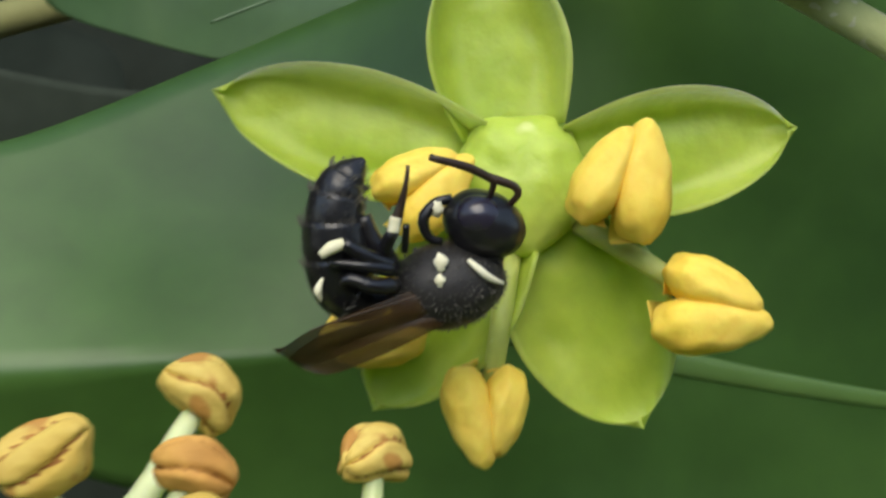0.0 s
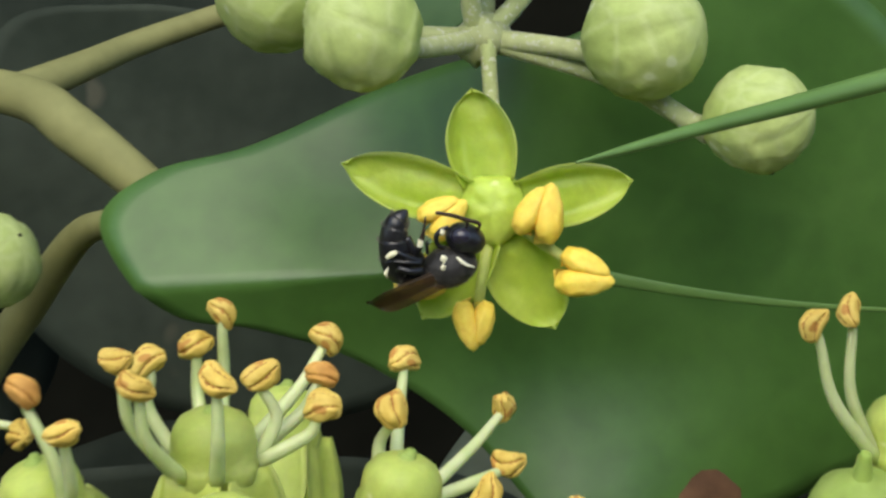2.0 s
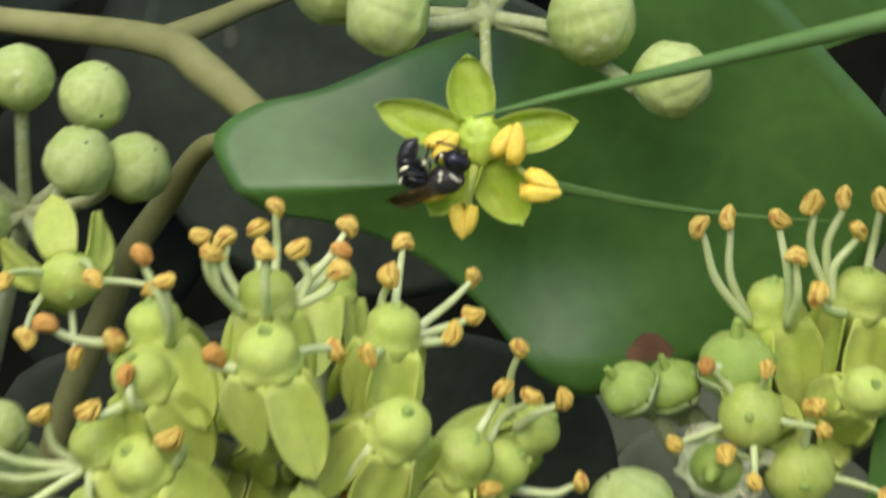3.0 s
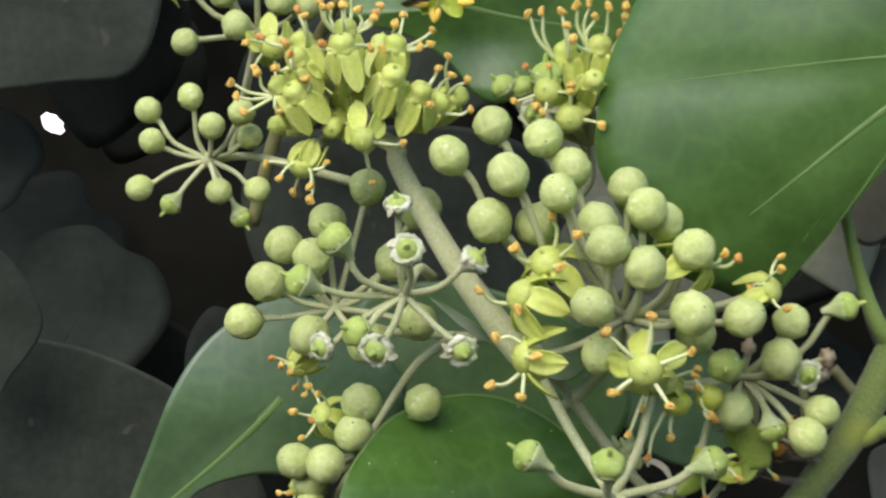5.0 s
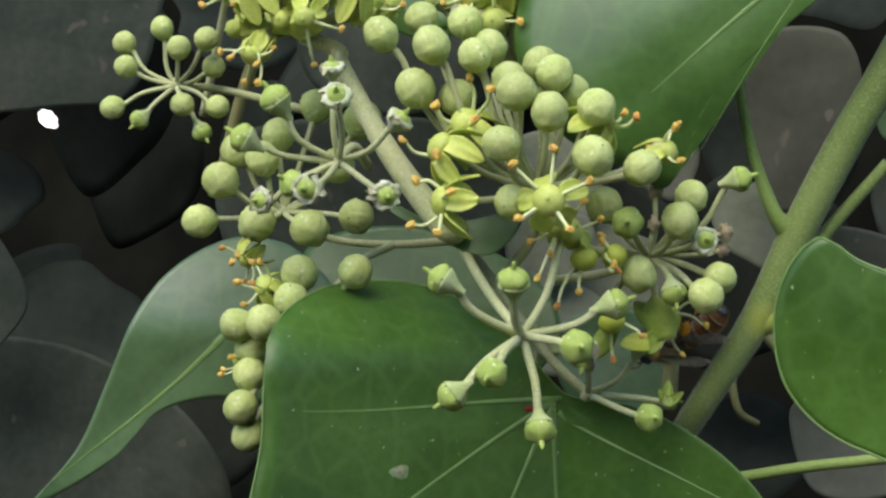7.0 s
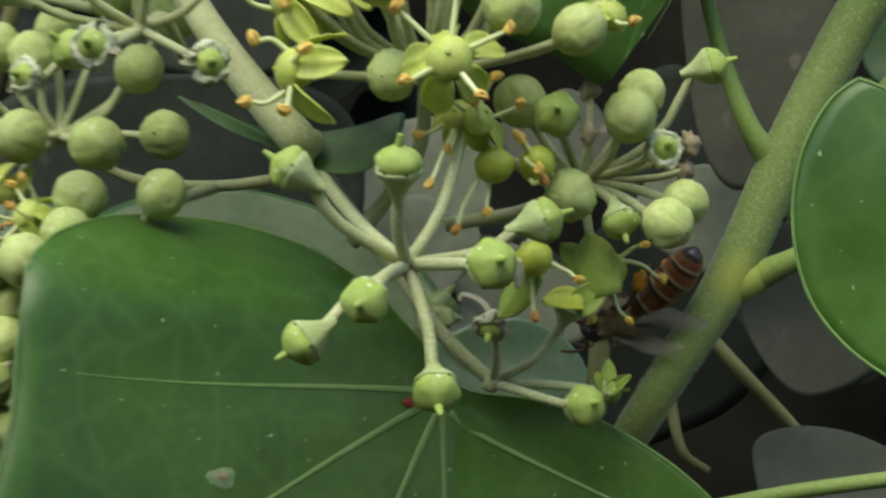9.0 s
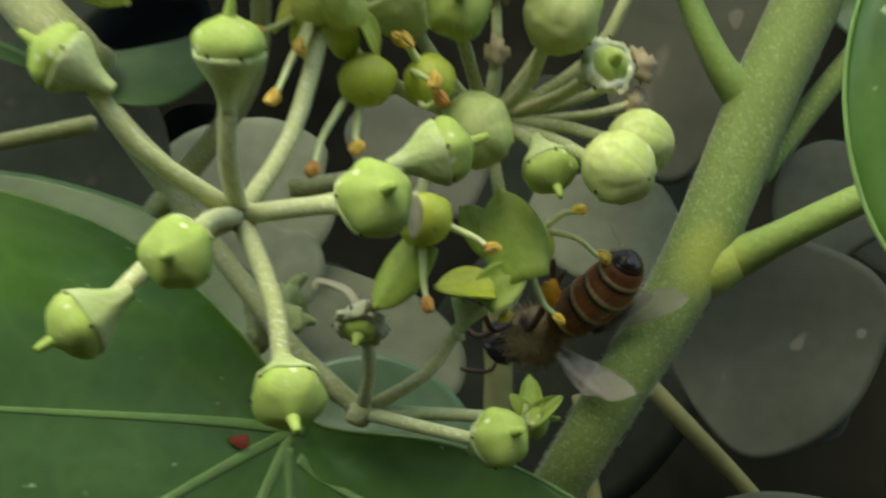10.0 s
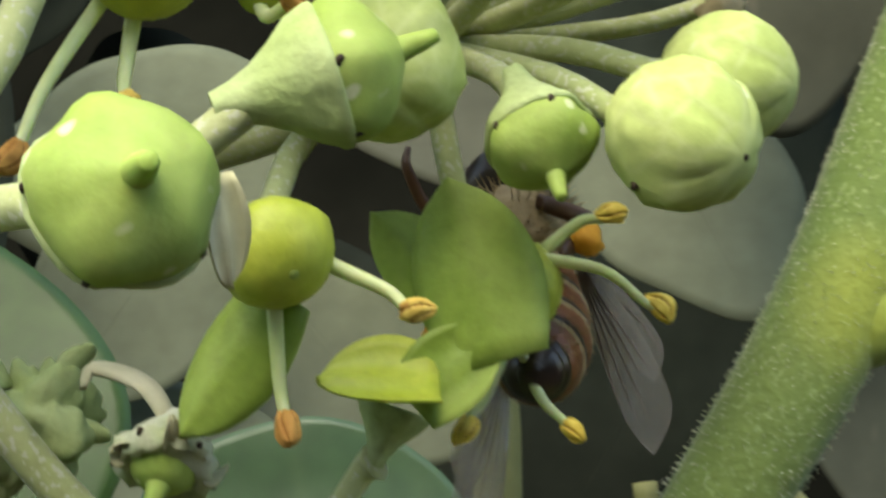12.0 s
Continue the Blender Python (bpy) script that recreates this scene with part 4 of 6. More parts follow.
side_umbel = umbel("flower_umbel", "umbel of open and fading ivy flowers", (2.44, 1.90, -2.07), [
    ("open", (2.26, 1.40, -1.23), 1.05, (-0.15, -0.15, 1)), ("open", (2.59, 1.30, -1.14), 1.05, (0.1, -0.2, 1)), ("spent", (2.03, 1.20, -1.22), 0.98, (-0.1, -0.3, 1)),
    ("spent", (1.53, 1.20, -1.35), 0.76, (-0.6, -0.4, 0.7)), ("spent", (1.74, 1.30, -1.37), 0.78, (-0.3, -0.4, 0.9)), ("crust", (1.94, 1.00, -1.64), 1.1, (-0.3, -1, 0.1)), ("bare", (2.31, 1.10, -1.65), 1.0, (0, -1, -0.1)), ("open", (2.86, 1.40, -1.19), 0.95, (0.5, -0.1, 0.9)),
    ("drooping", (2.09, 1.00, -1.40), 0.9, (-0.2, -0.9, 0.3)), ("open", (2.53, 1.00, -1.35), 0.9, (0.2, -0.8, 0.6))], 12, [(2.44, 1.90, -2.07), (2.44, 1.90, -2.58), (1.93, 1.60, -2.83)], 0.07, thick=0.05)
stamens(side_umbel, [(1.82, 1.12, -0.54), (1.96, 1.20, -0.52), (2.19, 1.15, -0.51), (2.35, 1.22, -0.45), (2.49, 1.20, -0.42), (2.56, 1.18, -0.57), (2.70, 1.35, -0.47), (2.26, 1.04, -0.66), (2.34, 0.89, -0.79), (2.91, 1.15, -0.45), (2.91, 1.15, -0.57), (2.84, 1.15, -0.75), (2.88, 1.15, -0.86)], 3)

umbel("flower_umbel", "umbel of round green buds with a few open flowers", (2.95, 0.45, -3.77), [
    ("bud", (1.09, -0.05, -1.96), 1.0), ("bud", (1.50, 0.50, -1.70), 0.98), ("bud", (2.08, 0.20, -1.79), 0.97), ("bud", (1.75, -0.25, -2.12), 1.06), ("bud", (2.39, 0.17, -2.10), 1.0),
    ("bud", (2.30, -0.45, -2.27), 0.98), ("bud", (1.55, -0.20, -2.63), 1.08), ("bud", (2.02, 0.10, -2.72), 1.0), ("bud", (2.72, -0.50, -2.56), 1.0), ("bud", (2.85, -0.85, -2.74), 1.08), ("bud", (3.00, 0.20, -2.31), 1.0)], 21, [(2.95, 0.45, -3.77), (2.84, 0.90, -4.36), (2.25, 1.20, -5.08)], 0.06, thick=0.04)
front_umbel = umbel("flower_umbel", "umbel of round buds and open flowers with orange anthers", (2.98, 0.30, -3.79), [
    ("bud", (3.21, -0.20, -2.46), 1.05), ("bud", (3.39, 0.10, -2.65), 0.95), ("bud", (3.23, -0.84, -2.97), 1.03), ("bud", (3.72, -0.30, -2.87), 1.0), ("bud", (3.72, -0.68, -3.47), 1.08),
    ("bud", (4.26, -0.33, -3.58), 1.0), ("bud", (2.70, -0.99, -3.35), 1.02), ("bud", (2.76, -0.50, -3.99), 0.95), ("star", (3.26, -0.85, -4.01), 1.125, (0.0, -1, 0.1)),
    ("star", (2.15, -0.60, -4.00), 1.12, (-1, -0.35, 0.0)), ("star", (2.07, -0.50, -3.44), 1.12, (-0.8, -0.4, 0.45)), ("star", (2.22, -0.20, -3.17), 1.12, (-0.3, -0.6, 0.8)),
    ("star", (3.63, 0.00, -3.13), 1.12, (0.6, -0.1, 0.6)), ("bare", (4.41, 0.10, -3.42), 0.9, (0.8, -0.3, 0.4))], 22, thick=0.04)
stamens(front_umbel, [(1.49, -0.70, -3.29), (1.91, -0.80, -3.46), (2.12, -1.00, -3.91), (1.67, -0.80, -3.77), (1.62, -0.80, -4.29), (1.95, -0.90, -4.38), (2.33, -0.60, -3.04), (2.23, -0.40, -2.53), (2.51, -0.60, -2.68), (2.85, -1.10, -3.60), (3.32, -1.10, -3.42), (3.73, -1.10, -3.78), (2.93, -1.20, -4.22), (3.52, -1.20, -4.34), (1.84, -0.50, -2.86), (4.04, -0.20, -2.93), (4.19, -0.20, -2.98), (4.33, 0.00, -3.32)], 4)

umbel("spent_umbel", "spent ivy umbel with white scurfy calyces", (0.60, -0.10, -3.49), [
    ("spent", (-0.07, -0.60, -2.78), 1.01), ("crust", (0.59, -0.50, -2.43), 0.84, (0, -0.5, 1)), ("crust", (0.77, -1.00, -2.81), 1.01, (0.05, -0.9, 0.5)), ("crust", (1.38, -0.40, -3.03), 0.95),
    ("crust", (1.29, -0.68, -3.93), 0.99, (0.4, -1, -0.2)), ("spent", (-0.46, -0.60, -3.25), 0.95), ("crust", (-0.22, -0.50, -3.99), 0.90, (-0.5, -0.8, 0)), ("crust", (0.45, -1.00, -3.87), 1.05, (-0.2, -1, -0.1)),
    ("spent", (0.15, -0.60, -3.79), 0.90, (-0.5, -0.6, 0.3))], 31, [(0.60, -0.10, -3.49), (0.70, 0.30, -3.28), (0.78, 0.80, -3.48)], 0.05, thick=0.038)

umbel("bud_umbel", "umbel of small round green ivy buds", (-0.47, 1.50, -4.04), [
    ("bud", (-1.50, 1.25, -4.17), 1.0), ("bud", (-1.19, 1.10, -3.66), 1.05), ("bud", (-1.02, 1.30, -3.26), 1.0), ("bud", (-0.67, 1.20, -3.38), 1.0), ("bud", (-0.63, 0.80, -4.20), 1.1), ("bud", (0.04, 0.80, -4.27), 1.1),
    ("bud", (0.55, 1.20, -4.10), 1.0), ("bud", (0.25, 1.40, -3.45), 1.05), ("bud", (-0.57, 1.60, -3.04), 1.0), ("bud", (-0.12, 1.80, -2.65), 1.0), ("bud", (0.53, 1.60, -2.85), 1.15), ("flower", (-0.76, 1.10, -4.55), 0.8, (-0.5, -0.3, -0.7))],
    41, [(-0.47, 1.50, -4.04), (0.08, 1.80, -4.36), (0.91, 1.90, -4.43), (1.81, 1.60, -4.38)], 0.045, thick=0.036)
umbel("bud_umbel", "umbel of green buds and fading flowers at the leaf", (-0.10, 0.90, -5.64), [
    ("bud", (0.04, 0.30, -4.85), 1.02), ("bud", (-0.30, -0.10, -5.45), 1.02), ("bud", (-0.67, 0.10, -5.49), 0.98), ("bud", (-0.53, 0.30, -5.76), 1.0), ("bud", (-0.53, 0.20, -6.08), 1.0), ("bud", (-0.56, -0.10, -6.47), 1.0),
    ("bud", (-0.52, 0.10, -6.82), 0.95), ("flower", (-0.32, 0.40, -5.06), 0.85, (-0.5, -0.5, 0.4)), ("bud", (0.74, 0.30, -4.82), 0.98), ("bare", (-0.60, 0.50, -5.92), 0.8, (-1, -0.2, 0.1)), ("bud", (-0.03, 0.20, -5.17), 1.0)],
    42, [(-0.10, 0.90, -5.64), (0.44, 1.50, -4.76), (0.91, 1.90, -4.43)], 0.045, thick=0.036)

umbel("bud_umbel", "umbel of small dull green ivy buds in the shade", (-2.03, 1.85, -2.36), [
    ("bud", (-2.22, 1.80, -1.61), 0.7), ("bud", (-1.90, 1.50, -1.91), 0.7), ("bud", (-2.67, 1.70, -2.13), 0.7), ("bud", (-2.76, 1.90, -1.79), 0.7), ("bud", (-1.59, 1.70, -1.77), 0.7), ("bud", (-2.81, 1.60, -2.67), 0.7),
    ("spent", (-2.42, 1.50, -2.85), 0.7), ("bud", (-1.81, 1.40, -2.65), 0.7), ("bud", (-1.40, 1.60, -2.66), 0.7), ("spent", (-1.59, 1.60, -3.00), 0.7), ("bud", (-1.57, 2.00, -2.10), 0.7)],
    43, [(-2.03, 1.85, -2.36), (-1.51, 2.20, -2.38), (-0.29, 2.20, -2.67)], 0.045, thick=0.03)

near_umbel = umbel("spent_umbel", "spent ivy umbel with green fruits and stiff stalks", (2.91, -0.55, -5.55), [
    ("spent", (2.91, -1.39, -4.92), 0.98, (0.05, -0.5, 0.75)), ("spent", (2.06, -1.21, -4.91), 0.95, (-0.85, -0.15, 0.5)), ("spent", (2.68, -1.42, -5.96), 0.95, (-0.15, -0.95, -0.3)), ("spent", (2.18, -1.14, -6.24), 0.95, (-0.75, -0.2, -0.55)),
    ("spent", (3.20, -1.12, -6.60), 0.98, (0.15, -0.6, -0.8)), ("spent", (3.62, -1.23, -5.65), 1.05, (0.35, -0.9, 0.05)), ("spent", (3.98, -0.40, -5.16), 0.98, (0.9, 0.1, 0.3)), ("bare", (3.35, -0.20, -4.36), 0.9, (0.35, -0.4, 0.2))],
    51, [(2.91, -0.55, -5.55), (2.40, 0.20, -5.04), (1.92, 0.80, -4.40), NODE], 0.055, thick=0.05)

low_umbel = umbel("spent_umbel", "small umbel of fading flowers beside the stem", (3.51, 1.29, -6.29), [
    ("crust", (3.52, 0.70, -5.86), 0.85, (-0.15, -0.5, -0.85)), ("crumpled", (2.98, 1.4, -5.68), 1.0), ("spent", (4.31, 0.74, -6.54), 0.95, (0.5, -0.9, 0.1)), ("spent", (4.53, 1.20, -6.36), 0.62, (0.95, -0.2, 0.05)),
    ("funnel", (4.13, 0.97, -5.78), 0.62, (0.35, -0.1, 0.9))], 52, [(3.51, 1.29, -6.29), (3.10, 1.20, -5.91), (2.73, 1.10, -5.44), (2.18, 1.10, -4.72), NODE], 0.06, thick=0.04)

bee_umbel = umbel("flower_umbel", "umbel of buds and flowers where the honeybee feeds", (4.28, 1.00, -4.58), [
    ("bud", (4.68, 0.25, -4.17), 1.02), ("bud", (4.79, 0.70, -3.86), 0.9), ("spent", (4.08, 0.00, -4.20), 1.0, (0.05, -1, 0.0)), ("bud", (3.76, 0.50, -3.98), 1.0), ("spent", (5.38, 0.60, -3.64), 0.85, (0.9, -0.1, 0.25)),
    ("crust", (4.96, 0.50, -4.39), 0.95, (0.3, -0.9, 0))] + [("bud", (4.19, 0.40, -4.80), 1.0), ("bud", (4.99, 0.33, -5.05), 0.98), ("bud", (5.15, 0.56, -4.83), 0.88), ("spent", (4.61, 0.43, -5.03), 0.85, (0.25, -0.4, -0.8)),
    ("bare", (3.34, -0.10, -4.32), 0.9, (-0.2, -0.6, 0.2)), ("nude", (3.55, 0.10, -4.50), 1.0, (0.1, -0.6, -0.7)), ("nude", (3.82, 0.35, -5.26), 1.0, (0.35, -0.6, -0.6)), ("nude", (4.40, 1.00, -5.30), 0.9, (0.9, 0.1, -0.3)), ("withered", (4.35, 0.90, -3.78), 0.8), ("withered", (5.21, 0.80, -4.28), 0.8), ("withered", (5.17, 0.90, -4.50), 0.7), ("withered", (4.34, 0.80, -4.19), 0.7),
    ("nude", (3.86, 0.25, -4.52), 0.95, (0.3, -0.7, -0.4))], 53, [(4.28, 1.00, -4.58), (3.75, 1.30, -4.77), (3.07, 1.40, -4.88)], 0.05, thick=0.04)

stamens(bee_umbel, [(4.97, 1.02, -5.42), (4.69, 1.08, -5.78), (4.83, 1.00, -5.13), (4.37, 1.0, -5.78)], 5, kinds=(4,))
stamens(bee_umbel, [(4.26, 0.24, -5.55), (3.90, 0.38, -5.84), (3.79, -0.10, -4.44), (3.94, -0.20, -4.71), (3.98, -0.10, -4.78), (3.51, 0.00, -5.03), (3.27, -0.20, -5.21), (3.07, -0.45, -4.88), (3.76, 0.10, -4.36)], 6, reach=1.0)
lone_petal(bee_umbel, (4.48, 0.80, -5.60), (4.33, 0.74, -5.05), (-0.15, -1, 0.15), 0.20, DULL_PETAL, -0.07, 0.03)
lone_petal(bee_umbel, (4.42, 0.88, -5.45), (4.10, 0.84, -5.13), (-0.3, -1, 0.25), 0.13, DULL_PETAL, -0.03, 0.02)
lone_petal(bee_umbel, (3.88, 0.36, -5.45), (3.58, 0.46, -5.84), (-0.2, -1, 0.2), 0.14, DULL_PETAL, -0.05, 0.03)
lone_petal(low_umbel, (4.30, 0.80, -5.66), (3.95, 0.72, -5.63), (0.0, -0.8, 0.55), 0.13, LIME, 0.06, 0.03)
lone_petal(low_umbel, (4.22, 0.84, -5.72), (4.47, 0.80, -5.50), (0.1, -1, 0.15), 0.13, DULL_PETAL, 0.04, 0.02)
lone_petal(near_umbel, (3.79, -1.16, -5.60), (3.83, -1.08, -5.82), (0.6, -1, 0.3), 0.05, FLAP, 0.03, 0.03)
for tip, half in (((4.52, 1.10, -6.10), 0.07), ((4.68, 1.05, -6.24), 0.06), ((4.42, 1.08, -6.22), 0.06)):
    lone_petal(low_umbel, (4.50, 1.15, -6.40), tip, (0.1, -1, 0.3), half, DULL_PETAL, 0.07, 0.06)
bm = bmesh.new()
tube(bm, [Vector(q) - Vector((3.51, 1.29, -6.29)) for q in ((3.52, 0.80, -5.78), (3.45, 0.84, -5.66), (3.36, 0.88, -5.60), (3.26, 0.88, -5.58), (3.24, 0.86, -5.64))], [0.03, 0.045, 0.05, 0.045, 0.02], 8, 16, 0.4)
part("withered_petal", bm, FLAP, low_umbel, "curled withered petal")

umbel("bud_umbel", "umbel of round green buds in soft shade", (-1.64, 2.90, -0.95), [
    ("bud", (-1.57, 2.60, -0.15), 0.82), ("bud", (-1.19, 2.60, -0.25), 0.82), ("bud", (-1.21, 2.20, -0.50), 0.82), ("bud", (-0.96, 2.40, -0.58), 0.82), ("bud", (-1.98, 2.60, -0.19), 0.82), ("bud", (-1.92, 2.30, -0.43), 0.82), ("bud", (-1.72, 2.10, -0.79), 0.82),
    ("flower", (-1.25, 2.00, -0.95), 1.0, (0.2, -0.9, -0.4)), ("flower", (-2.51, 2.80, -0.40), 0.8), ("bud", (-2.37, 2.20, -1.00), 0.75)], 44, [(-1.64, 2.90, -0.95), (-1.89, 3.30, -1.66), (-2.21, 3.80, -2.58)], 0.05, thick=0.036)

# ---- leaves ----
def ridge(p):
    """The leaf behind the flower is folded along its midrib towards its left end."""
    w = min(1.0, max(0.0, (-p.x + 0.35) / 1.0))
    w = w * w * (3 - 2 * w)
    y = p.y + 0.034 - 0.065 * p.x
    low = max(0.0, -p.y - 0.35)
    return -(0.85 * w * y if y > 0 else -0.35 * y * w) - 0.06 * max(0.0, p.x) + 0.42 * min(low, 0.6) ** 1.5 * max(0.0, min(1.0, (1.3 - p.x) / 0.8))


def roll_back(p):
    """The upper edge of the big leaf rolls back, and its right half folds forwards."""
    front = max(0.0, p.x)
    return -0.85 * max(0.0, p.y - 0.5) ** 2 + 0.895 * (math.sqrt(front * front + 0.02) - 0.1414)


def arch(p):
    """The upper part of the drooping leaf bends back."""
    return -0.40 * max(0.0, p.y + 0.3) ** 1.5


def droop_side(p):
    """Below its midrib the leaf drops away, and above it bends back."""
    d = max(0.0, 0.62 * p.x - 0.78 * p.y)
    return -0.25 * (math.sqrt(d * d + 0.02) - 0.1414) - 0.16 * max(0.0, 0.78 * p.y - 0.62 * p.x - 0.5) ** 1.5


leaf("broad dark green ivy leaf behind the open flower", (0.91, 2.15, -0.54), -4, 0, [(-1.48, 0.08), (-1.21, -0.22), (-0.89, -0.29), (-0.54, -0.41), (-0.12, -0.66), (0.24, -1.01), (0.50, -1.11), (0.88, -1.01), (1.32, -0.88), (1.83, -0.61), (2.07, 0.06), (1.66, 0.61), (1.19, 1.05), (0.74, 1.15), (0.31, 0.84), (-0.13, 0.69), (-0.54, 0.51), (-0.93, 0.35), (-1.29, 0.26)],
     [(1.81, -0.22)], None, 3, 0.0, 0.02, relief=ridge, side_veins=False, vein_r=0.024, vein_mat=VEIN, groove=0.0, marks=[(0.80, -0.88, 0.12, BROWN_SPOT, "brown withered patch")])
leaf("large green ivy leaf with pale midrib", (6.55, 0.32, -0.90), 4, 4, [(-1.99, -2.85), (-2.46, -2.67), (-3.23, -2.30), (-3.73, -1.60), (-3.91, -0.96), (-3.64, 0.13), (-2.85, 1.30), (-1.50, 1.85), (0.62, 1.61), (1.58, 0.66), (0.89, 0.08), (0.01, -0.42), (-0.84, -1.12), (-1.56, -1.86)],
     [(-2.38, -1.79, 1.7), (-3.79, -0.42, 0.6), (-1.82, -2.63, 0.5)], None, 4, 0.05, 0.03, fold=(0.12, 0.8, 0.6), relief=droop_side, side_veins=False)


def turn_front(pairs):
    """Outline points of the big leaf whose right half is folded forwards along the midrib."""
    return [(a * 0.53 if a > 0 else a, b) for a, b in pairs]


leaf("large glossy ivy leaf with radiating veins", (3.16, 1.50, -6.48), 42, 0, turn_front([(-4.08, 0.81), (-3.33, 1.33), (-2.54, 1.53), (-1.71, 1.55), (-1.09, 1.33), (-0.53, 0.70), (-0.08, 0.27), (0.37, 0.12), (1.22, 0.05), (2.28, -0.25), (3.66, -1.06), (4.30, -2.36), (2.41, -3.77), (-0.12, -4.62), (-2.39, -4.17), (-4.26, -2.91), (-4.49, -1.79), (-4.22, -0.36)]),
     turn_front([(-3.86, 0.14), (-4.29, -2.03), (-2.25, -3.88), (0.12, -4.31), (3.94, -1.57)]), LEAF_DUSTY, 5, 0.03, 0.03, vein_r=0.026, groove=0.008, side_veins=False, edged=True, relief=roll_back, marks=[(*(-2.34, -0.73), 0.14, SCAR, "pale grey scar"), (*(-2.34, -0.72), 0.055, TAN, "brown scar centre"), (*(-0.50, 0.00), 0.07, RED, "small red blotch")])
leaf("smooth green ivy leaf with a pale edge", (7.52, -2.10, -5.80), -6, 5, [(-1.24, 1.38), (-1.58, 1.01), (-1.72, 0.44), (-1.61, -0.19), (-1.23, -0.65), (-0.68, -0.93), (0.13, -1.14), (1.21, -0.80), (1.50, 0.18), (0.73, 0.81), (-0.26, 0.95), (-0.85, 1.15)],
     (), LEAF_DUSTY, 6, 0.02, 0.03, edged=True, side_veins=False)
leaf("small dark green leaf below the flower axis", (1.87, 0.75, -4.32), 0, -30, [(-1.19, 0.65), (-0.75, 0.27), (-0.30, 0.03), (0.08, -0.22), (0.50, -0.30), (0.78, 0.01), (0.85, 0.42), (0.47, 0.27), (0.05, 0.19), (-0.57, 0.32)],
     [(-1.09, 0.57)], LEAF, 8, 0.0, 0.02, side_veins=False)
leaf("drooping grey-green ivy leaf in the shade", (-1.41, 2.60, -5.45), 14, 6, [(-0.38, 0.94), (-0.94, 0.56), (-1.35, -0.02), (-1.69, -0.88), (-2.09, -1.81), (-2.70, -2.59), (-1.66, -1.98), (-1.04, -1.30), (-0.27, -1.06), (0.38, -1.11), (1.16, -0.92), (1.58, 0.02), (0.91, 0.88), (0.19, 1.08)],
     [(-2.50, -2.38)], LEAF_PALE, 7, 0.03, 0.03, side_veins=False, vein_r=0.034, relief=arch)

# the DIM_LEAF and DIM_PALE colours carry the shade on these leaves
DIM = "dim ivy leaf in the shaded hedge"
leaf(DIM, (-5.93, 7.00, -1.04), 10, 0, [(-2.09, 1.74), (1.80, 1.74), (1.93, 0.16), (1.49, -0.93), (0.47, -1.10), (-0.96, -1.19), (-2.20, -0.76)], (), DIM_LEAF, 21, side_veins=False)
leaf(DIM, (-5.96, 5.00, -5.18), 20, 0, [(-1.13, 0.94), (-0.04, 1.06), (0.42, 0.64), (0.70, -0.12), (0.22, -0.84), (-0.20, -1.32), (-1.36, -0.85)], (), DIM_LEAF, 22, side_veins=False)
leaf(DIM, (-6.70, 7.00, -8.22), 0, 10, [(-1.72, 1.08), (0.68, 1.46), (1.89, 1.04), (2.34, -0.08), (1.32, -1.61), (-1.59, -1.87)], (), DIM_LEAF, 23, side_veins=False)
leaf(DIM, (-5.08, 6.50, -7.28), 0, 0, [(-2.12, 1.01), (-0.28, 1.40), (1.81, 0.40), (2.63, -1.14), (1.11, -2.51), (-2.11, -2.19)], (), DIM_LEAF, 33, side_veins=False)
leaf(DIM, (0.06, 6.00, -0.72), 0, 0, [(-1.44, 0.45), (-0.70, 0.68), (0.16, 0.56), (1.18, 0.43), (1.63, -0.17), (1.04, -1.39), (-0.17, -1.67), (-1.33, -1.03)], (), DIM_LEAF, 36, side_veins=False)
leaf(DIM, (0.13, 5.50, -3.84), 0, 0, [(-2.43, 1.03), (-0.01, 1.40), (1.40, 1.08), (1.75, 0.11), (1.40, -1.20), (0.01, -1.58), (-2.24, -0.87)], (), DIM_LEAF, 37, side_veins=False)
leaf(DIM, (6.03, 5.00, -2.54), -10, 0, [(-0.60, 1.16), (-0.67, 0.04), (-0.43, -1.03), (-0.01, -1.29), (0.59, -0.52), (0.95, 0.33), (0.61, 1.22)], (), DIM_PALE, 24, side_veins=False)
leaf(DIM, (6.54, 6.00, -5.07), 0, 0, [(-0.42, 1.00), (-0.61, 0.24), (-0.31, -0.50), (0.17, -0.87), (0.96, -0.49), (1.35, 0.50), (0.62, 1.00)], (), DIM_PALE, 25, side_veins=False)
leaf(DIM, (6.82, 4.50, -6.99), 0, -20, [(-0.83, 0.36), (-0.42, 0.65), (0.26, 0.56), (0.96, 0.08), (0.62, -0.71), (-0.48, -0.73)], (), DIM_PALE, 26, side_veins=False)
leaf(DIM, (7.76, 4.00, -2.69), -20, 0, [(-0.59, 0.58), (-0.68, 0.06), (-0.46, -0.26), (0.13, -0.38), (0.87, -0.01), (0.31, 0.79)], (), LEAF_PALE, 27, side_veins=False)
leaf(DIM, (3.68, 5.00, -6.00), 0, -10, [(-1.02, 0.43), (-0.19, 0.81), (0.53, 0.44), (0.71, -0.42), (0.13, -0.90), (-0.76, -0.55)], (), LEAF_PALE, 28, side_veins=False)
leaf(DIM, (0.59, 4.20, -0.80), 0, 0, [(-0.60, -0.15), (0.16, -0.66), (0.90, -0.50), (1.49, 0.31), (0.90, 0.23), (0.00, 0.00)], (), LEAF, 29, side_veins=False)
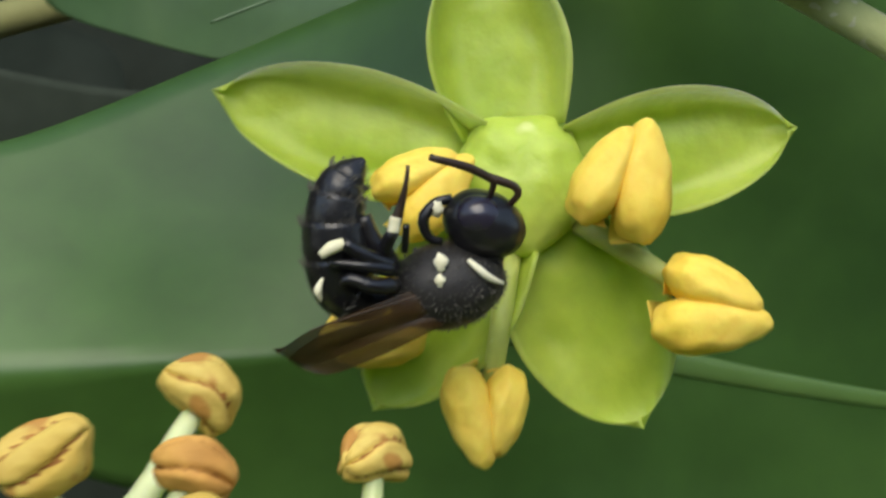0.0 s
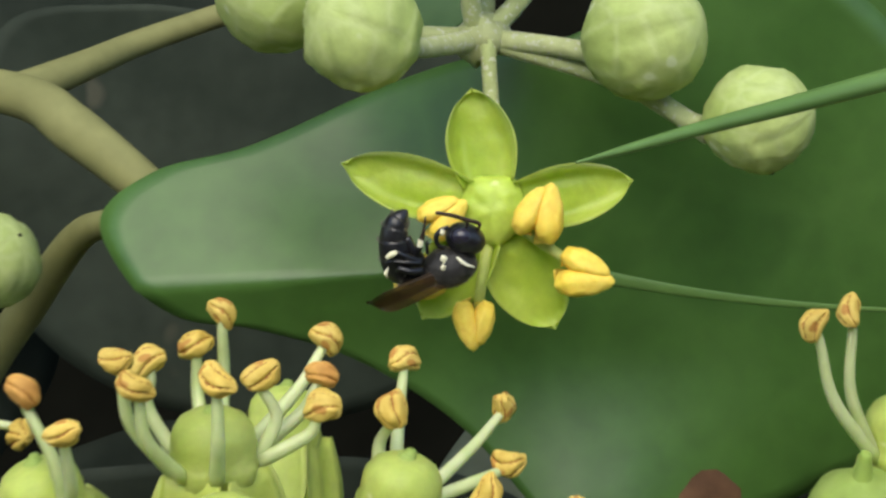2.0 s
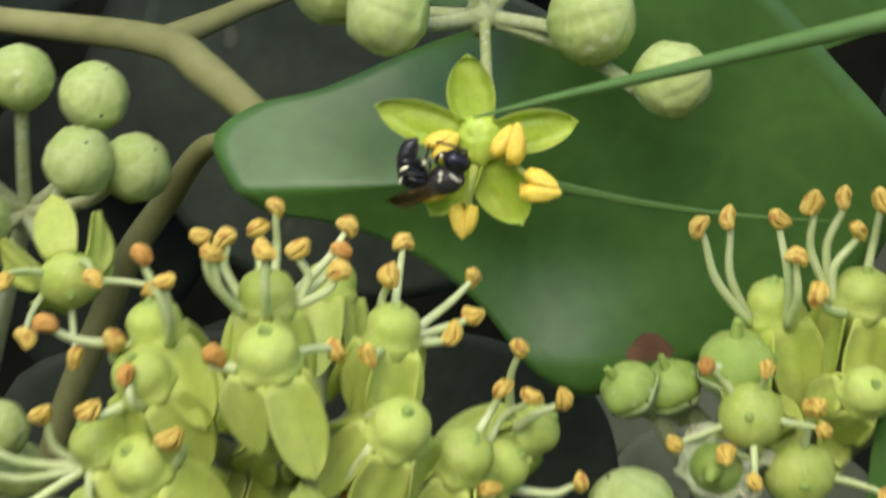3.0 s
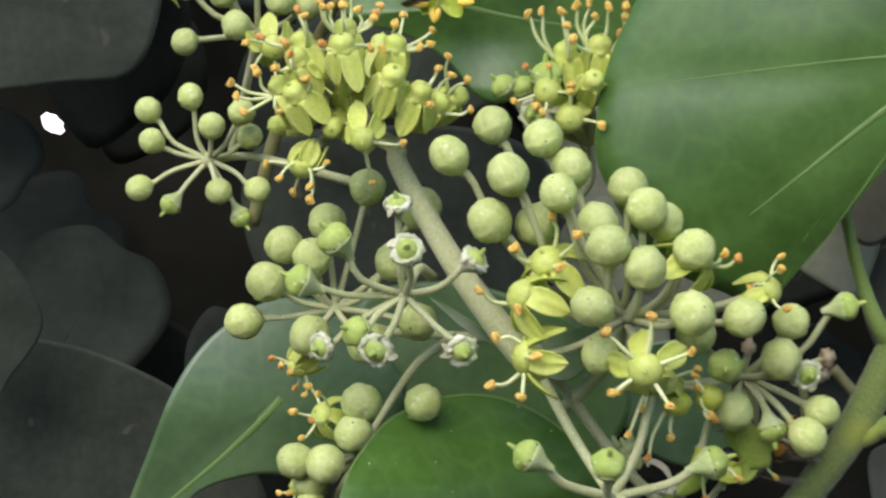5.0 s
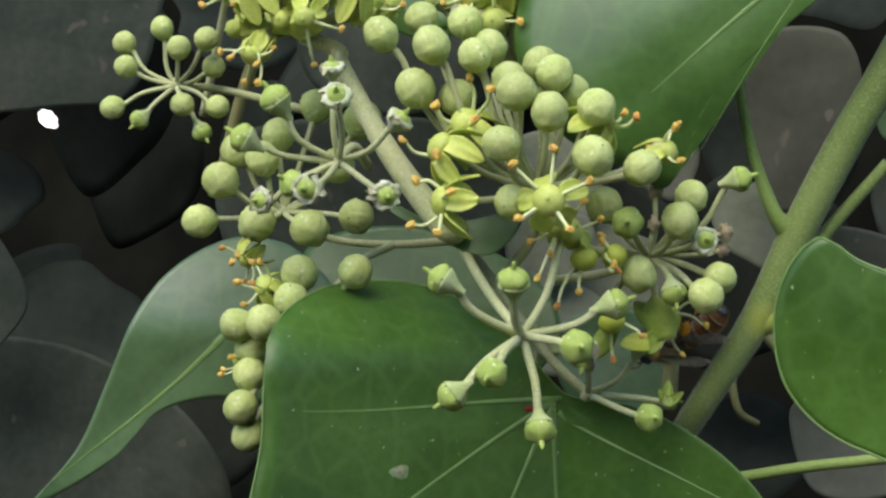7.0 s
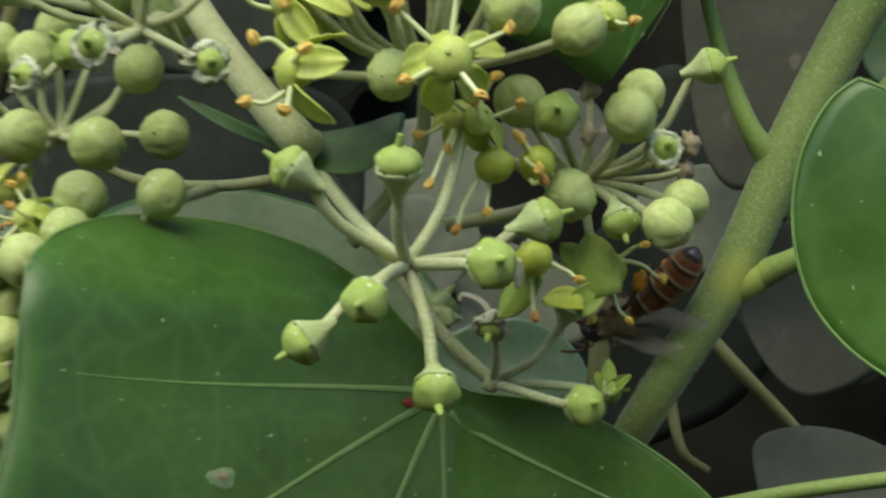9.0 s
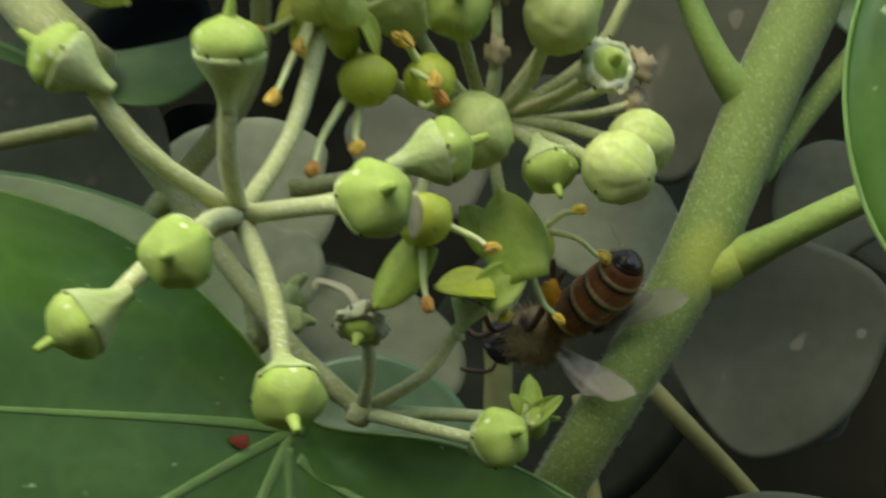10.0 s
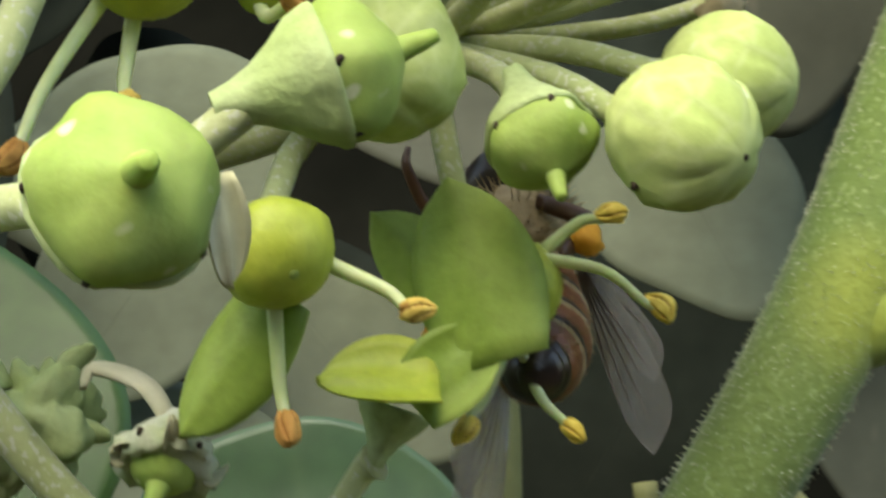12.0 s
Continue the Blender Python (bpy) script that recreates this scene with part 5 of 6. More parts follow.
leaf(DIM, (1.63, 3.20, -5.24), 0, -15, [(-2.26, 0.81), (-0.93, 1.15), (0.72, 0.61), (1.33, -0.25), (0.77, -1.06), (-0.70, -0.90), (-1.91, -0.36)], (), LEAF, 30, side_veins=False)
leaf(DIM, (0.54, 4.40, 0.07), 0, 0, [(-0.49, 0.06), (-0.23, -0.05), (0.15, -0.12), (0.46, -0.03), (0.62, 0.25), (0.00, 0.44), (-0.37, 0.26)], (), LEAF_PALE, 31, side_veins=False)
leaf(DIM, (2.60, 4.00, -0.29), -15, 0, [(-1.47, -0.34), (-1.02, -0.30), (-0.28, -0.16), (0.33, 0.10), (0.95, 0.41), (0.65, 0.80), (-0.45, 0.24)], (), LEAF, 32, side_veins=False)


def ivy_outline(size, spin, rnd):
    """The plain, heart-shaped leaf of a flowering ivy branch."""
    out = []
    for a, r in ((-90, 0.80), (-60, 0.97), (-25, 1.0), (15, 0.95), (50, 0.98), (90, 1.28), (130, 0.98), (165, 0.95), (205, 1.0), (240, 0.97)):
        q = size * r * rnd.uniform(0.95, 1.05)
        out.append((q * 0.9 * math.cos(radians(a)), q * math.sin(radians(a))))
    c, d = math.cos(radians(spin)), math.sin(radians(spin))
    return [(x * c - y * d, x * d + y * c) for x, y in out]


# fill leaves, darkened by their colour for the depth of the hedge
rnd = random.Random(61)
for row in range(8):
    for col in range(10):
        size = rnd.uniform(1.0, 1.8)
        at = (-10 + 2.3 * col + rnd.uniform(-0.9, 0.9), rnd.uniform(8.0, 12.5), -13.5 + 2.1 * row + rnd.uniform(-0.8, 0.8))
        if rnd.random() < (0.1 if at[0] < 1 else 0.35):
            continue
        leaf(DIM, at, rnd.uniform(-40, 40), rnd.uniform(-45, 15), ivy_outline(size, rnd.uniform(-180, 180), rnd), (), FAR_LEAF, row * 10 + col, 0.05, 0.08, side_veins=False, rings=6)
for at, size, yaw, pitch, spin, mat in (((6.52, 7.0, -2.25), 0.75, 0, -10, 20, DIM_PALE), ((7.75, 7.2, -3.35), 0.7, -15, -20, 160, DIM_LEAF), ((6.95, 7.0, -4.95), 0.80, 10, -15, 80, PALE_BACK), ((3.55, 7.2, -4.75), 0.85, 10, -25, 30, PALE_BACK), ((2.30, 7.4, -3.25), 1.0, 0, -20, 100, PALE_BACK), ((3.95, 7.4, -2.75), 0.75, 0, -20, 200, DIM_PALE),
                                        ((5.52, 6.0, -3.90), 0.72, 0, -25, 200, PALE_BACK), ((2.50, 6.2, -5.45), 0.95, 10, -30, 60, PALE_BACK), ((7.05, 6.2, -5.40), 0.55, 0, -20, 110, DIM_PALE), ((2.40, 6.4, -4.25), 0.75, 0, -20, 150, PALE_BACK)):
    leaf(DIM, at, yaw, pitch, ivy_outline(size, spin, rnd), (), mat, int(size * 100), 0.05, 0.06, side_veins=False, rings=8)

# small glowing lump added in place of a glint, not an opening
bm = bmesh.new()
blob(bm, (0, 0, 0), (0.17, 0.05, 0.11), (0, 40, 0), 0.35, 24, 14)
gap = new("glint_glow", finish(bm, GLINT, "glint_glow"))
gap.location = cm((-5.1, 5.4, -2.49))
tagged(gap, "small glowing lump in place of a bright glint in the hedge", "light gap", kind="structure")

# ---- the open flower ----
hero = thing("ivy_flower", (0.815, 1.477, -0.21), "open yellow-green ivy flower with plump yellow anthers", "flower")
hero.matrix_basis = Matrix.Translation(cm((0.815, 1.477, -0.21))) @ pose(0, 0, 0, 82, 0, -8) @ Matrix.Scale(0.933, 4)
bm = bmesh.new()
lathe(bm, [(0.03, -0.22), (0.06, -0.15), (0.10, -0.07), (0.125, -0.01), (0.124, 0.01), (0.116, 0.03), (0.10, 0.045), (0.08, 0.055), (0.055, 0.062), (0.03, 0.068), (0, 0.07)], 48,
      lambda a, z: 1 + 0.05 * math.cos(5 * (a + 0.3)) + 0.05 * noise.noise(Vector((math.cos(a) * 3, math.sin(a) * 3, z * 30))))
for v in bm.verts:
    v.co.z += 0.012 * U * noise.noise(v.co / U * 22)
part("disc", bm, FLOWER, hero, "swollen green nectar disc")
for a, l, w, d in ((101, 0.36, 0.122, 0.02), (12.5, 0.43, 0.108, 0.02), (-62, 0.41, 0.140, 0.05), (-122, 0.40, 0.12, 0.06), (164, 0.49, 0.106, 0.02)):
    piece("petal", petal_mesh(PETAL, l, w, d, 0.03, hook=0.022, lip=-1 if 90 < a < 270 else 1), hero, Matrix.Rotation(radians(a), 4, "Z") @ pose(0.09 * U, 0, -0.01 * U, 0, 0, 0))
bm = bmesh.new()
tube(bm, [(0, -0.05, -0.15), (0, 0.15, -0.30), (-0.02, 0.36, -0.36), (-0.04, 0.60, -0.40)], [0.05, 0.035, 0.03, 0.03], 10, 14)
part("pedicel", bm, STALK, hero)
HERO_STAMENS = [((0.165, 0.004, 0.13), 196, 1.08), ((0.329, -0.213, 0.09), -80, 1.06), ((-0.057, -0.407, 0.06), -4, 0.92), ((-0.172, -0.012, 0.10), -128, 0.92), ((-0.26, -0.265, 0.0), 65, 0.95)]
for (x, y, z), turn, size in HERO_STAMENS:
    q = Vector((x, y, 0)).normalized() * 0.125
    bm = bmesh.new()
    tube(bm, [(q.x, q.y, 0.0), (x * 0.6 + q.x * 0.3, y * 0.6 + q.y * 0.3, z * 0.7), (x * 0.93, y * 0.93, z - 0.05), (x, y, z - 0.02)], [0.022, 0.019, 0.017, 0.013], 9, 12)
    part("filament", bm, FLOWER_PALE, hero)
    piece("anther", PLUMP, hero, pose(x * U, y * U, z * U, -90, 0, 0) @ pose(0, 0, 0, 0, turn, 0) @ Matrix.Scale(size, 4), "plump yellow anther")


# ---- the small black bee on the flower ----
def px(x, y, d=0.0):
    """Small bee: drawing units to centimetres, from the middle of its thorax; d towards the viewer."""
    return Vector(((x - 785) / 1042, -d, -(y - 505) / 1042))


def limb(bm, pts, radii, seg=7, n=12):
    return tube(bm, pts, radii, seg, n)


bee = thing("masked_bee", (0.647, 1.253, -0.35), "small black bee with ivory marks curled over an anther", "bee")
bee.scale = (0.95, 0.95, 0.95)
bm = bmesh.new()
blob(bm, px(787, 508), (0.098, 0.072, 0.070), (0, -12, 0), 0.05, 26, 18)
thorax = part("thorax", bm, BLACK_DULL, bee, "pitted black thorax")
bm = bmesh.new()
blob(bm, px(765, 462, 0.066), (0.012, 0.006, 0.013), (0, 0, 0), 0.6, 10, 7)
part("mark", bm, IVORY, thorax, "ivory shoulder spot")
bm = bmesh.new()
blob(bm, px(763, 492, 0.070), (0.009, 0.006, 0.010), (0, 0, 0), 0.6, 10, 7)
part("mark", bm, IVORY, thorax, "ivory wing-base spot")
bm = bmesh.new()
limb(bm, [px(812, 459, 0.058), px(828, 473, 0.066), px(848, 488, 0.062), px(874, 499, 0.05)], [0.004, 0.0065, 0.0065, 0.003])
part("collar", bm, IVORY, thorax, "ivory collar stripe")
bm = bmesh.new()
blob(bm, px(846, 402, 0.02), (0.070, 0.058, 0.054), (0, 22, 0), 0.03, 26, 18)
head = part("head", bm, BLACK, bee)
bm = bmesh.new()
blob(bm, px(832, 388, 0.045), (0.042, 0.036, 0.036), (0, 15, 0), 0.0, 20, 14)
part("eye", bm, EYE, head, "dark compound eye")
bm = bmesh.new()
blob(bm, px(765, 376, 0.02), (0.012, 0.012, 0.014), (0, 0, 0), 0.3, 10, 8)
part("mandible", bm, IVORY, head, "ivory mouthpart")
bm = bmesh.new()
limb(bm, [px(790, 360, 0.02), px(762, 368, 0.02), px(742, 395, 0.02), px(752, 425, 0.02), px(775, 432, 0.02)], [0.008, 0.009, 0.010, 0.008, 0.006])
part("foreleg", bm, BLACK, bee)
bm = bmesh.new()
limb(bm, [px(862, 430), px(855, 455), px(845, 470)], [0.035, 0.03, 0.04], 10, 6)
part("neck", bm, BLACK_DULL, bee)
for pts in ([(848, 356, 0.05), (849, 330, 0.07), (842, 322, 0.075), (800, 303, 0.09), (736, 287, 0.10)], [(880, 372, 0.04), (893, 350, 0.06), (886, 336, 0.065), (862, 327, 0.07), (838, 318, 0.07)]):
    bm = bmesh.new()
    limb(bm, [px(*p) for p in pts], [0.005, 0.006, 0.007, 0.0075, 0.006], 8, 18)
    part("antenna", bm, AMBER, bee)
line = spline([px(700, 515), px(655, 525), px(616, 508), px(601, 450), px(596, 395), px(603, 350), px(621, 322), px(644, 296)], 60)
fat = np.interp(np.linspace(0, 1, 60), [0, 0.1, 0.25, 0.45, 0.6, 0.75, 0.88, 1], [0.018, 0.036, 0.052, 0.056, 0.048, 0.039, 0.027, 0.005]).tolist()
cuts = [0, 13, 23, 32, 40, 48, 59]
for i, (a, b) in enumerate(zip(cuts, cuts[1:])):
    k = range(a, min(b + 2, 59) + 1)
    bm = bmesh.new()
    tube(bm, [line[j] for j in k], [fat[j] * (0.93 + 0.10 * ((j - a) / max(1, b - a)) ** 0.6 - (0.09 if j > b else 0)) for j in k], 24, 2 * len(k))
    part("abdomen_segment", bm, BLACK, bee, "glossy black abdomen segment")
rnd = random.Random(3)
bm = bmesh.new()
for _ in range(1700):
    d = Vector((rnd.gauss(0, 1), rnd.gauss(0, 1), rnd.gauss(0, 1))).normalized()
    o = px(787, 508) + pose(0, 0, 0, 0, -12, 0).to_3x3() @ Vector((0.098 * d.x, 0.072 * d.y, 0.070 * d.z))
    tube(bm, [o, o + d * rnd.uniform(0.003, 0.008)], [0.0007, 0.0003], 3, 2, cap=False)
for _ in range(420):
    j = rnd.randrange(14, 58)
    t = (line[j + 1] - line[j - 1]).normalized()
    u = t.orthogonal().normalized()
    g = rnd.random() * 6.28
    d = math.cos(g) * u + math.sin(g) * t.cross(u)
    o = line[j] + fat[j] * d
    tube(bm, [o, o + d * 0.004 + t * 0.005], [0.0006, 0.0003], 3, 2, cap=False)
for j in cuts[1:-1]:
    t = (line[j + 1] - line[j - 1]).normalized()
    u = t.orthogonal().normalized()
    for _ in range(110):
        g = rnd.random() * 6.28
        d = math.cos(g) * u + math.sin(g) * t.cross(u)
        o = line[j] + fat[j] * 1.03 * d + t * rnd.uniform(-0.004, 0.006)
        tube(bm, [o, o + d * rnd.uniform(0.003, 0.008) + t * rnd.uniform(0.006, 0.014)], [0.0008, 0.0003], 3, 2, cap=False)
tagged(part("hair", bm, FUZZ_GREY, bee, "fine grey body hair"), kind="stuff")
bm = bmesh.new()
limb(bm, [px(570, 490, 0.05), px(562, 510, 0.055), px(568, 528, 0.05)], [0.003, 0.007, 0.003])
part("mark", bm, IVORY, bee, "pale spot on the abdomen")
for pts, r, mat, lab in (([(690, 470, 0.05), (640, 452, 0.07), (600, 430, 0.075)], (0.012, 0.013, 0.010), BLACK, ""), ([(600, 430, 0.075), (580, 437, 0.078), (563, 450, 0.075)], (0.009, 0.011, 0.007), IVORY, "ivory shin"),
                         ([(685, 475, 0.06), (640, 468, 0.075), (580, 462, 0.07)], (0.012, 0.010, 0.006), BLACK, ""), ([(690, 500, 0.06), (650, 500, 0.08), (610, 488, 0.075), (600, 500, 0.07)], (0.014, 0.012, 0.010, 0.006), BLACK, ""),
                         ([(700, 300, 0.1), (697, 330, 0.1), (690, 370, 0.09), (684, 395, 0.085)], (0.003, 0.004, 0.007, 0.010), AMBER, "thin brown foot"), ([(684, 385, 0.088), (680, 410, 0.085)], (0.010, 0.010), IVORY, "ivory shin"),
                         ([(680, 410, 0.085), (672, 440, 0.06), (690, 470, 0.04)], (0.010, 0.012, 0.013), BLACK, ""), ([(708, 402, 0.05), (710, 448, 0.03)], (0.006, 0.006), BLACK, ""),
                         ([(640, 390, 0.02), (655, 430, 0.02), (690, 470, 0.02)], (0.014, 0.018, 0.016), BLACK, "")):
    bm = bmesh.new()
    limb(bm, [px(*p) for p in pts], r, 8, 10)
    part("leg", bm, mat, bee, lab)


def wing(parent, root, tip, width, mat, vein_mat, normal, label, veins=4, narrow=0.30):
    """A thin wing blade with veins, from root to tip."""
    root, tip = Vector(root), Vector(tip)
    d = tip - root
    side = Vector(normal).cross(d).normalized()
    nrm = d.cross(side).normalized()
    bm = bmesh.new()
    n = 16
    rows = []
    for i in range(n):
        s = i / (n - 1)
        w = width * (narrow + (1 - narrow) * math.sin(math.pi * min(1, s * 0.62 + 0.06)) ** 1.2) * (1 - max(0, (s - 0.72) / 0.28) ** 2.4) + 0.001
        row = []
        for q in (-0.28, 0.0, 0.36, 0.72):
            row.append(root + d * s + side * (q * w) + nrm * 0.012 * math.sin(3 * s + 4 * q))
        rows.append(row)
    for lift in (0.0012, -0.0012):
        vs = [[bm.verts.new((p + nrm * lift) * U) for p in r] for r in rows]
        for a, b in zip(vs, vs[1:]):
            for j in range(3):
                bm.faces.new((a[j], a[j + 1], b[j + 1], b[j]))
    w = part("wing", bm, mat, parent, label)
    for k in range(veins):
        q = -0.28 + k * 0.9 / max(1, veins - 1)
        pts = []
        for i in range(0, n - 1 - k, 3):
            r = rows[i]
            x = min(2.999, max(0.0, float(np.interp(q * min(1, 0.3 + i / n), [-0.28, 0, 0.36, 0.72], [0, 1, 2, 3]))))
            j = int(x)
            pts.append(r[j].lerp(r[j + 1], x - j))
        bm = bmesh.new()
        tube(bm, pts, [0.0024 * (width / 0.06) ** 0.5, 0.0012], 5, 16)
        part("wing_vein", bm, vein_mat, w)
    return w


wing(bee, px(772, 512, 0.045), px(490, 604, 0.09), 0.072, SMOKY, WING_VEIN, (0.05, -1, -0.3), "smoky brown folded wing", 1, 0.6)
wing(bee, px(768, 540, 0.035), px(515, 622, 0.06), 0.062, SMOKY, WING_VEIN, (0.05, -1, 0.3), "smoky brown folded wing", 1, 0.6)

# ---- the honeybee behind the flowers ----
honey = thing("honeybee", (0, 0, 0), "brown striped honeybee with orange pollen loads", "bee")
# the body lies along +x: head at -x, tail at +x
bm = bmesh.new()
blob(bm, (-0.30, 0, 0.02), (0.20, 0.19, 0.18), (0, 0, 0), 0.08, 24, 16)
part("thorax", bm, FUZZ, honey, "hairy tan thorax")
bm = bmesh.new()
blob(bm, (-0.55, 0, -0.04), (0.10, 0.17, 0.15), (0, 20, 0), 0.04, 20, 14)
hh = part("head", bm, HONEY_DARK, honey)
for s in (-1, 1):
    bm = bmesh.new()
    blob(bm, (-0.55, s * 0.13, -0.01), (0.06, 0.05, 0.11), (0, 20, 0), 0, 16, 12)
    part("eye", bm, EYE, hh)
    bm = bmesh.new()
    tube(bm, [(-0.62, s * 0.04, 0), (-0.70, s * 0.08, 0.08), (-0.80, s * 0.12, 0.04), (-0.88, s * 0.15, -0.02)], [0.012, 0.012, 0.016, 0.012], 7, 12)
    part("antenna", bm, LEG, hh)
line = spline([(-0.12, 0, 0.0), (0.02, 0, 0.01), (0.25, 0, 0.0), (0.45, 0, -0.03), (0.60, 0, -0.08), (0.70, 0, -0.13)], 70)
fat = np.interp(np.linspace(0, 1, 70), [0, 0.06, 0.2, 0.4, 0.6, 0.8, 0.93, 1], [0.04, 0.10, 0.145, 0.162, 0.160, 0.128, 0.075, 0.025]).tolist()
cuts = [0, 15, 27, 38, 49, 61, 69]
for i, (a, b) in enumerate(zip(cuts, cuts[1:])):
    mid = a + int((b - a) * 0.78)
    for (p, q), mat, lab in (((a, mid), HONEY if i < 5 else HONEY_DARK, "amber abdomen band"), ((mid, b), HONEY_DARK, "dark brown abdomen band")):
        k = range(p, min(q + 1, 69) + 1)
        bm = bmesh.new()
        grow = 1.0 if mat is HONEY else 1.012
        tube(bm, [line[j] for j in k], [fat[j] * grow * (1.02 - 0.03 * (j - a) / (b - a)) for j in k], 24, max(4, len(k)))
        part("abdomen_band", bm, mat, honey, lab)
    if 0 < i < 5:
        k = range(a - 1, a + 3)
        bm = bmesh.new()
        tube(bm, [line[j] for j in k], [fat[j] * g for j, g in zip(k, (1.0, 1.035, 1.035, 1.0))], 28, 8)
        part("hair_band", bm, FUZZ, honey, "pale tan felted hair band")
bm = bmesh.new()
rnd = random.Random(5)
for _ in range(420):
    d = Vector((rnd.gauss(0, 1), rnd.gauss(0, 1), rnd.gauss(0, 1))).normalized()
    o = Vector((-0.30 + 0.2 * d.x, 0.19 * d.y, 0.02 + 0.18 * d.z))
    tube(bm, [o, o + d * 0.06 + Vector((rnd.uniform(-.02, .02), rnd.uniform(-.02, .02), rnd.uniform(-.02, .02)))], [0.004, 0.001], 3, 2, cap=False)
for _ in range(700):
    j = rnd.randrange(8, 60)
    a = rnd.random() * 6.28
    d = Vector((0.5, math.cos(a), math.sin(a))).normalized()
    o = line[j] + fat[j] * Vector((0, math.cos(a), math.sin(a)))
    tube(bm, [o, o + d * 0.017], [0.0025, 0.001], 3, 2, cap=False)
tagged(part("hair", bm, FUZZ, honey, "short tan body hair"), kind="stuff")
for s in (-1, 1):
    for pts, r in (([(-0.22, s * 0.14, -0.10), (-0.05, s * 0.27, -0.02), (0.20, s * 0.26, -0.14), (0.36, s * 0.23, -0.22)], (0.03, 0.035, 0.045, 0.015)),
                   ([(-0.32, s * 0.15, -0.12), (-0.32, s * 0.32, -0.12), (-0.26, s * 0.36, -0.30), (-0.18, s * 0.34, -0.38)], (0.028, 0.03, 0.025, 0.012)),
                   ([(-0.42, s * 0.13, -0.12), (-0.52, s * 0.26, -0.14), (-0.60, s * 0.24, -0.30), (-0.66, s * 0.2, -0.34)], (0.025, 0.026, 0.02, 0.01))):
        bm = bmesh.new()
        tube(bm, pts, r, 8, 14, 0.6)
        part("leg", bm, LEG, honey)
    bm = bmesh.new()
    blob(bm, (0.22, s * 0.29, -0.14), (0.095, 0.05, 0.06), (0, 40, 0), 0.35, 16, 12)
    part("pollen_load", bm, PELLET, honey, "orange pollen load")

WINGS = []
for s in (-1, 1):
    fore = wing(honey, (0, 0, 0), (0.66, 0, 0), 0.17, CLEAR_WING, WING_VEIN, (0, 0, s), "clear brownish veined forewing", 5)
    wing(fore, (0.03, s * 0.03, -0.015), (0.44, s * 0.09, -0.03), 0.12, CLEAR_WING, WING_VEIN, (0, 0, s), "clear hindwing", 3).name = "hindwing"
    WINGS.append(fore)


